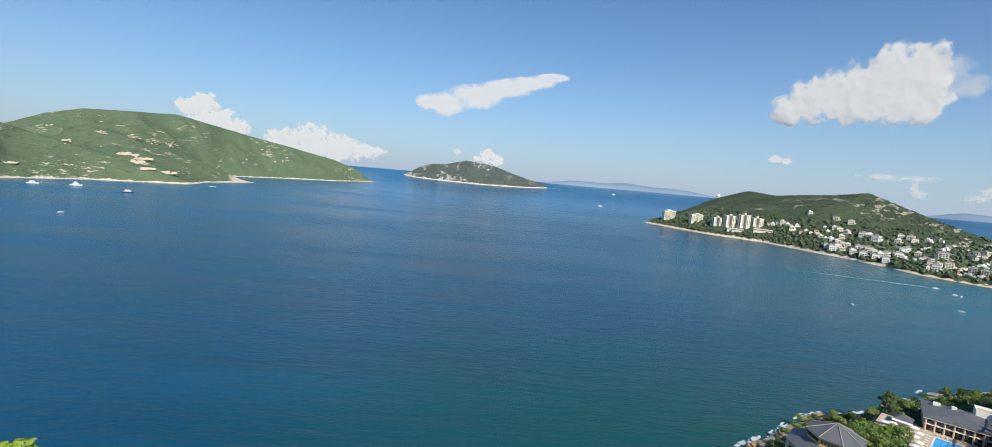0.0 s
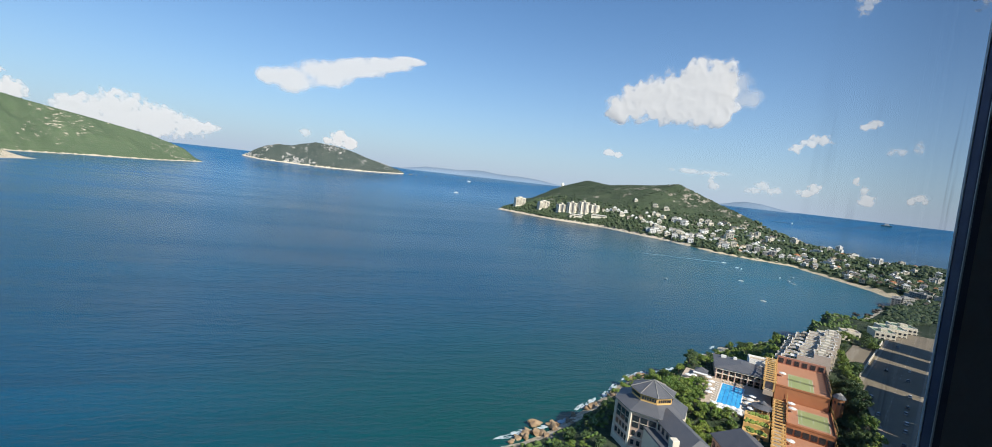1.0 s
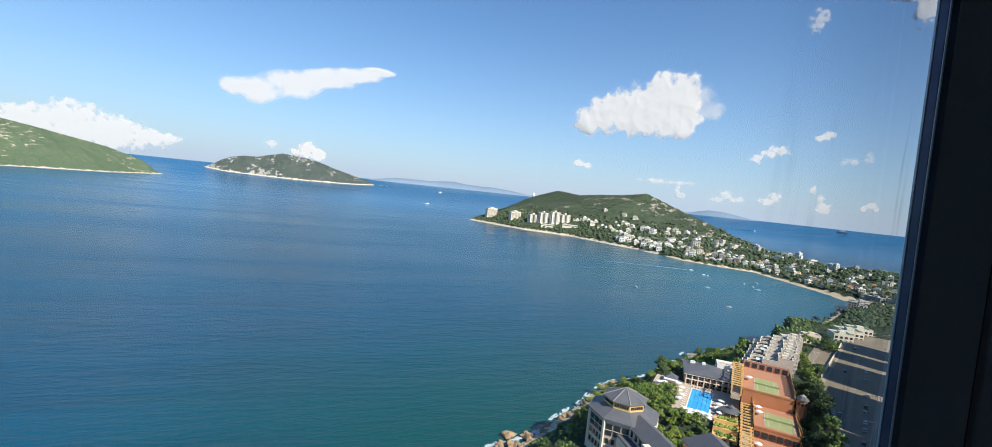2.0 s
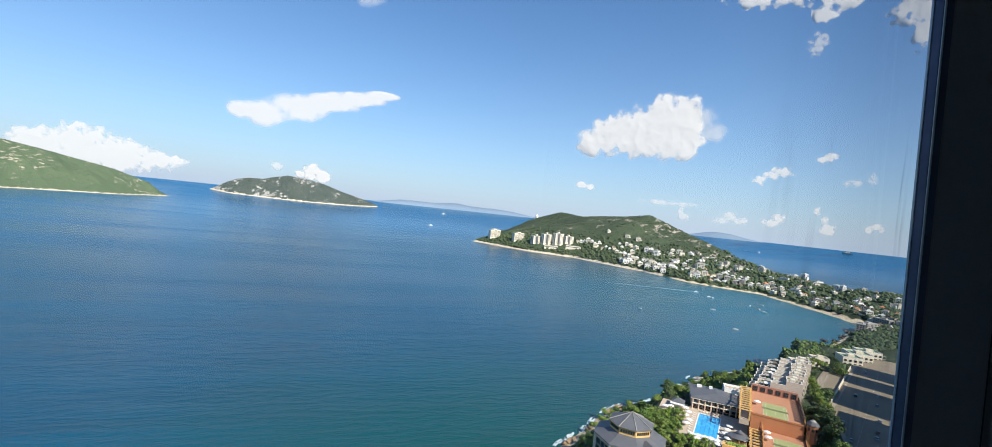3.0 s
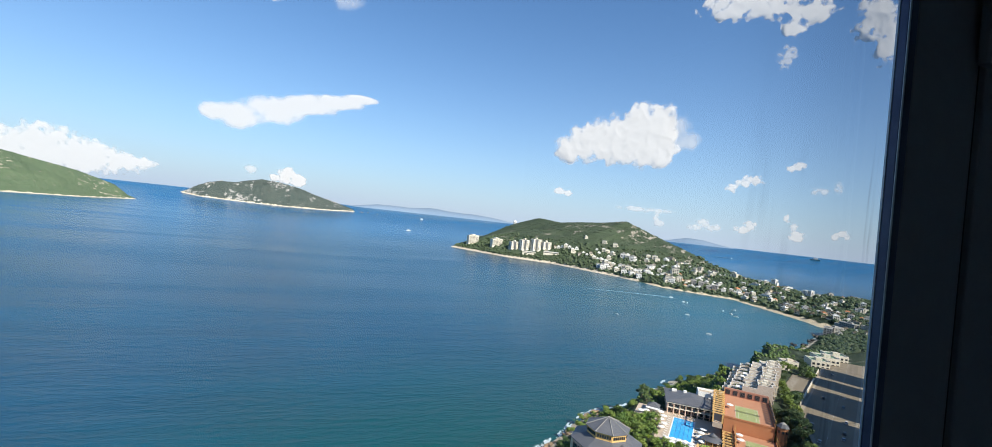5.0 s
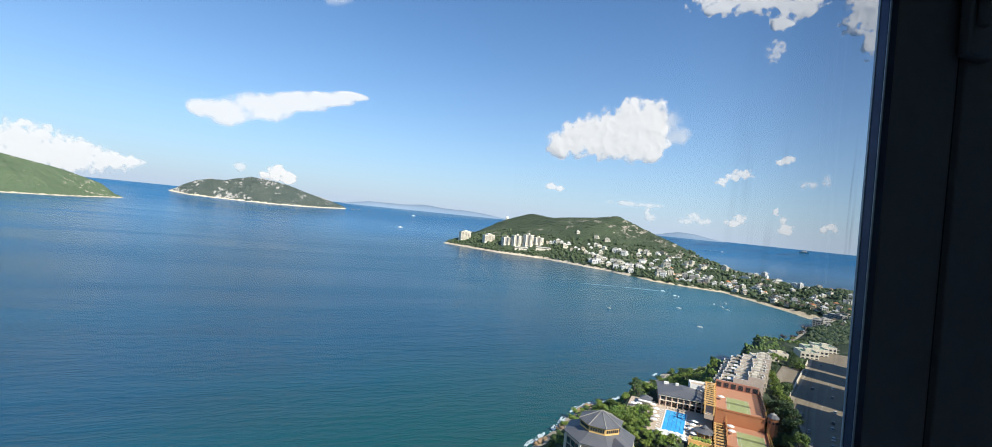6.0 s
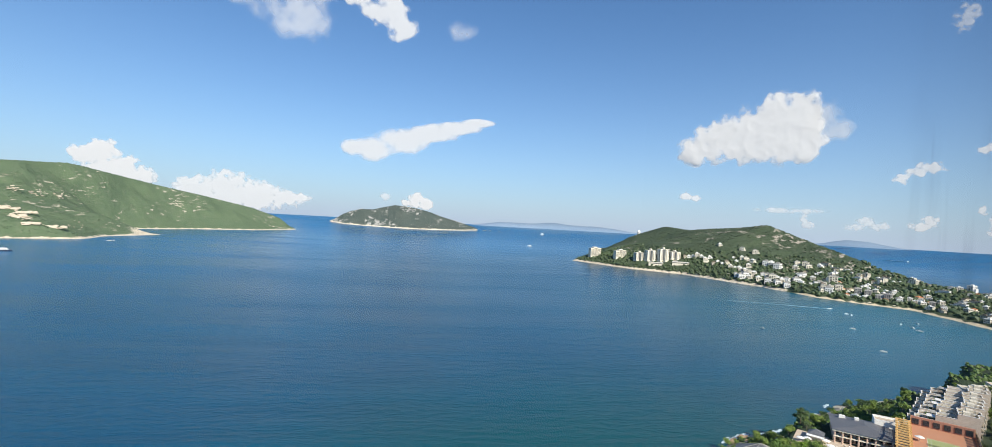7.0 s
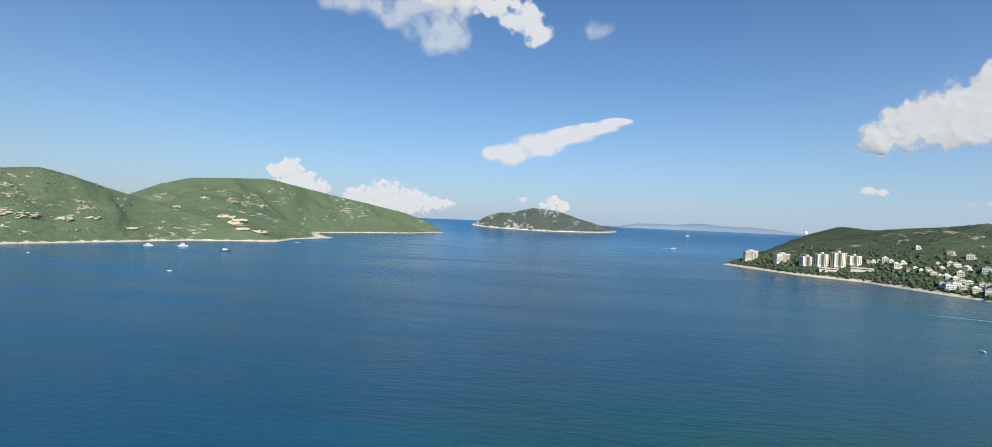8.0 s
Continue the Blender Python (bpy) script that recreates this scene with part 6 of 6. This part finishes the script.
for az, d, L, turn, paint, label in ((-56.1, 4690, 70, 124, M_GREY, "long grey ship far out on the horizon"), (-48.7, 4170, 22, 200, M_WHITE, "white speedboat on the open sea"),
                                     (-13.5, 4400, 34, 10, M_WHITE, "white ferry far out beyond the bay")):
    x, y, _ = polar(az, d)
    boat(x, y, L, turn, label, paint, 2, float(sea_level(d)) + 0.2)
x, y, _ = polar(-47.7, 4172)
flat_patch("boat_wake", (x, y, float(sea_level(4172)) + 1.6), 62, 9.0, -48, M_FOAM, "long white wake on the open sea", "wake", 3.4, -0.1)
boat(772, 824, 9, -22, "small white speedboat crossing the bay", decks=1)
for i, (x, y) in enumerate(((776, 687), (766, 660), (748, 633), (755, 770), (754, 758), (480, 625), (553, 509), (-1266, 971), (-762, 835), (820, 700), (640, 640))):
    boat(x, y, 7.5 + (i % 3), 30 + 47 * i, "small white moored boat in the bay", decks=1)


# ---- huts along the beach ----
def beach_huts():
    rnd = random.Random(61)
    first = None
    for i in range(14):
        x, y = 928 + 3.2 * i + rnd.uniform(-3, 9), 578 + 9.5 * i + rnd.uniform(-3, 3)
        m = pose(x, y, max(ground_z(x, y), 0.4) - 0.2, 0, 0, rnd.uniform(40, 90))
        if first is None:
            first = thing("beach_hut", m, "small tan beach hut with a brown hipped roof", "hut", "huts behind the beach")
            part("wall", block((-4.5, -3.2, 0), (4.5, 3.2, 3.0), None, 0.05), M_STUCCO, first)
            part("roof", hip((-4.5, -3.2), (4.5, 3.2), 3.0, 5.2, 2.6, 0.9), M_BARK, first, "brown hipped roof")
            part("porch", block((-4.4, -5.4, 0), (4.4, -3.25, 0.4)), M_DECK, first)
            for px in (-4.1, 0, 4.1):
                part("porch_post", block((px - 0.12, -5.2, 0.4), (px + 0.12, -4.96, 2.9)), M_BARK, first)
        else:
            copy_thing(first, m).scale = Vector((1, 1, 1)) * rnd.uniform(0.8, 1.3)


beach_huts()


# ---- granite scars of the cape ----
def scar(az, d, w, h, seed, bold):
    """Stepped pale granite slabs showing through the scrub."""
    x, y, _ = polar(az, d)
    g = float(cape_height(np.array([[x, y]]))[0][0])
    bm = bmesh.new()
    rnd = random.Random(seed)
    # broken ledges, each a few metres high, in uneven rows
    for k in range(20):
        px, pz = rnd.uniform(-w / 2, w / 2), h * round(rnd.random() * 3) / 3 + rnd.uniform(-1, 1)
        px *= rnd.uniform(0.5, 1.2)
        m = Matrix.Translation((px, pz * 1.2 - 4, pz + 0.6)) @ Matrix.Diagonal((bold * rnd.uniform(1.8, 8), 4, bold * rnd.uniform(0.9, 2.3), 1))
        for v in bmesh.ops.create_icosphere(bm, subdivisions=2, radius=1.0, matrix=m)["verts"]:
            v.co += Vector((1, 1, 0.8)) * 1.5 * noise.noise(v.co * 0.3 + Vector((seed, 0, 0)))
    tagged(part("granite_outcrop", bm, M_PALE, None, "", pose(x, y, g, 0, 0, az)), "pale stepped granite slabs on the hillside", "rocks", "granite outcrops on the cape")


M_PALE = surf("pale_granite", (0.62, 0.51, 0.38), (0.76, 0.67, 0.55), 12.0, 0.9, 0.3, relief=0.4)
for i, (az, d, w, h) in enumerate(((37.6, 2330, 70, 8), (36.6, 2290, 60, 10), (36.9, 2200, 55, 12), (34.6, 2150, 60, 8), (36.0, 2130, 40, 6), (52.8, 1990, 50, 14), (54.0, 2000, 40, 18), (50.2, 2030, 45, 8), (48.3, 2050, 35, 6), (45.5, 2080, 40, 5), (37.2, 2560, 50, 18), (35.8, 2600, 45, 22), (39.6, 2560, 40, 10), (42.0, 2480, 30, 8), (34.4, 2660, 40, 18), (30.6, 2030, 30, 6), (27.5, 2200, 40, 4), (28.6, 2160, 36, 4))):
    scar(az, d, w, h, i + 0.7, 1.7 if i < 5 else 1.0)


# loose pale boulders scattered in drifts over the cape
def drift(P):
    return np.array([noise.fractal((x * 0.006, y * 0.006, 3.3), 1.0, 2.0, 3) for x, y in P])


rock_rng = np.random.default_rng(31)
pts = sow(9000, (-2600, -920, 900, 3000), cape_height, rock_rng, lambda P, z, sh, sa, r: (z > 9) & (sh < 0.5) & (P[:, 0] < -0.64 * P[:, 1]) & (drift(P) > 0.3))
clumps("cape_boulders", pts, rock_rng.uniform(1.2, 1.0 + 3.2 * rock_rng.random(len(pts)) ** 2 + 0.3), M_PALE, "pale granite boulders scattered through the scrub", 33, 0.6, 0.35, 0.75)

isle_height = isle_of(ISLE, ISLE_RIDGE, 0.75)
# leaf greens carry the same painted distance haze as the isle's ground
M_ISLELEAF = leaf_mat("hazy_isle_leaves", (0.06, 0.084, 0.08), (0.08, 0.106, 0.1), (0.115, 0.135, 0.125))
pts = sow(9000, (-1000, 560, 4200, 4760), isle_height, rock_rng, lambda P, z, sh, sa, r: sh < 0.4)
clumps("isle_scrub", pts, rock_rng.uniform(1.5, 4.5, len(pts)), M_ISLELEAF, "low green scrub over the island, greyed by haze in its colour", 35, 0.6, 0.35, 0.3)
pts = sow(9000, (-1000, 560, 4200, 4760), isle_height, rock_rng, lambda P, z, sh, sa, r: (sh < 0.7) & (drift(P) > 0.42))
clumps("isle_boulders", pts, rock_rng.uniform(1.6, 5.5, len(pts)), surf("isle_granite", (0.42, 0.41, 0.4), (0.6, 0.58, 0.55), 12.0, 0.9, 0.3, relief=0.4), "pale granite boulders over the island", 36, 0.6, 0.35, 0.7)
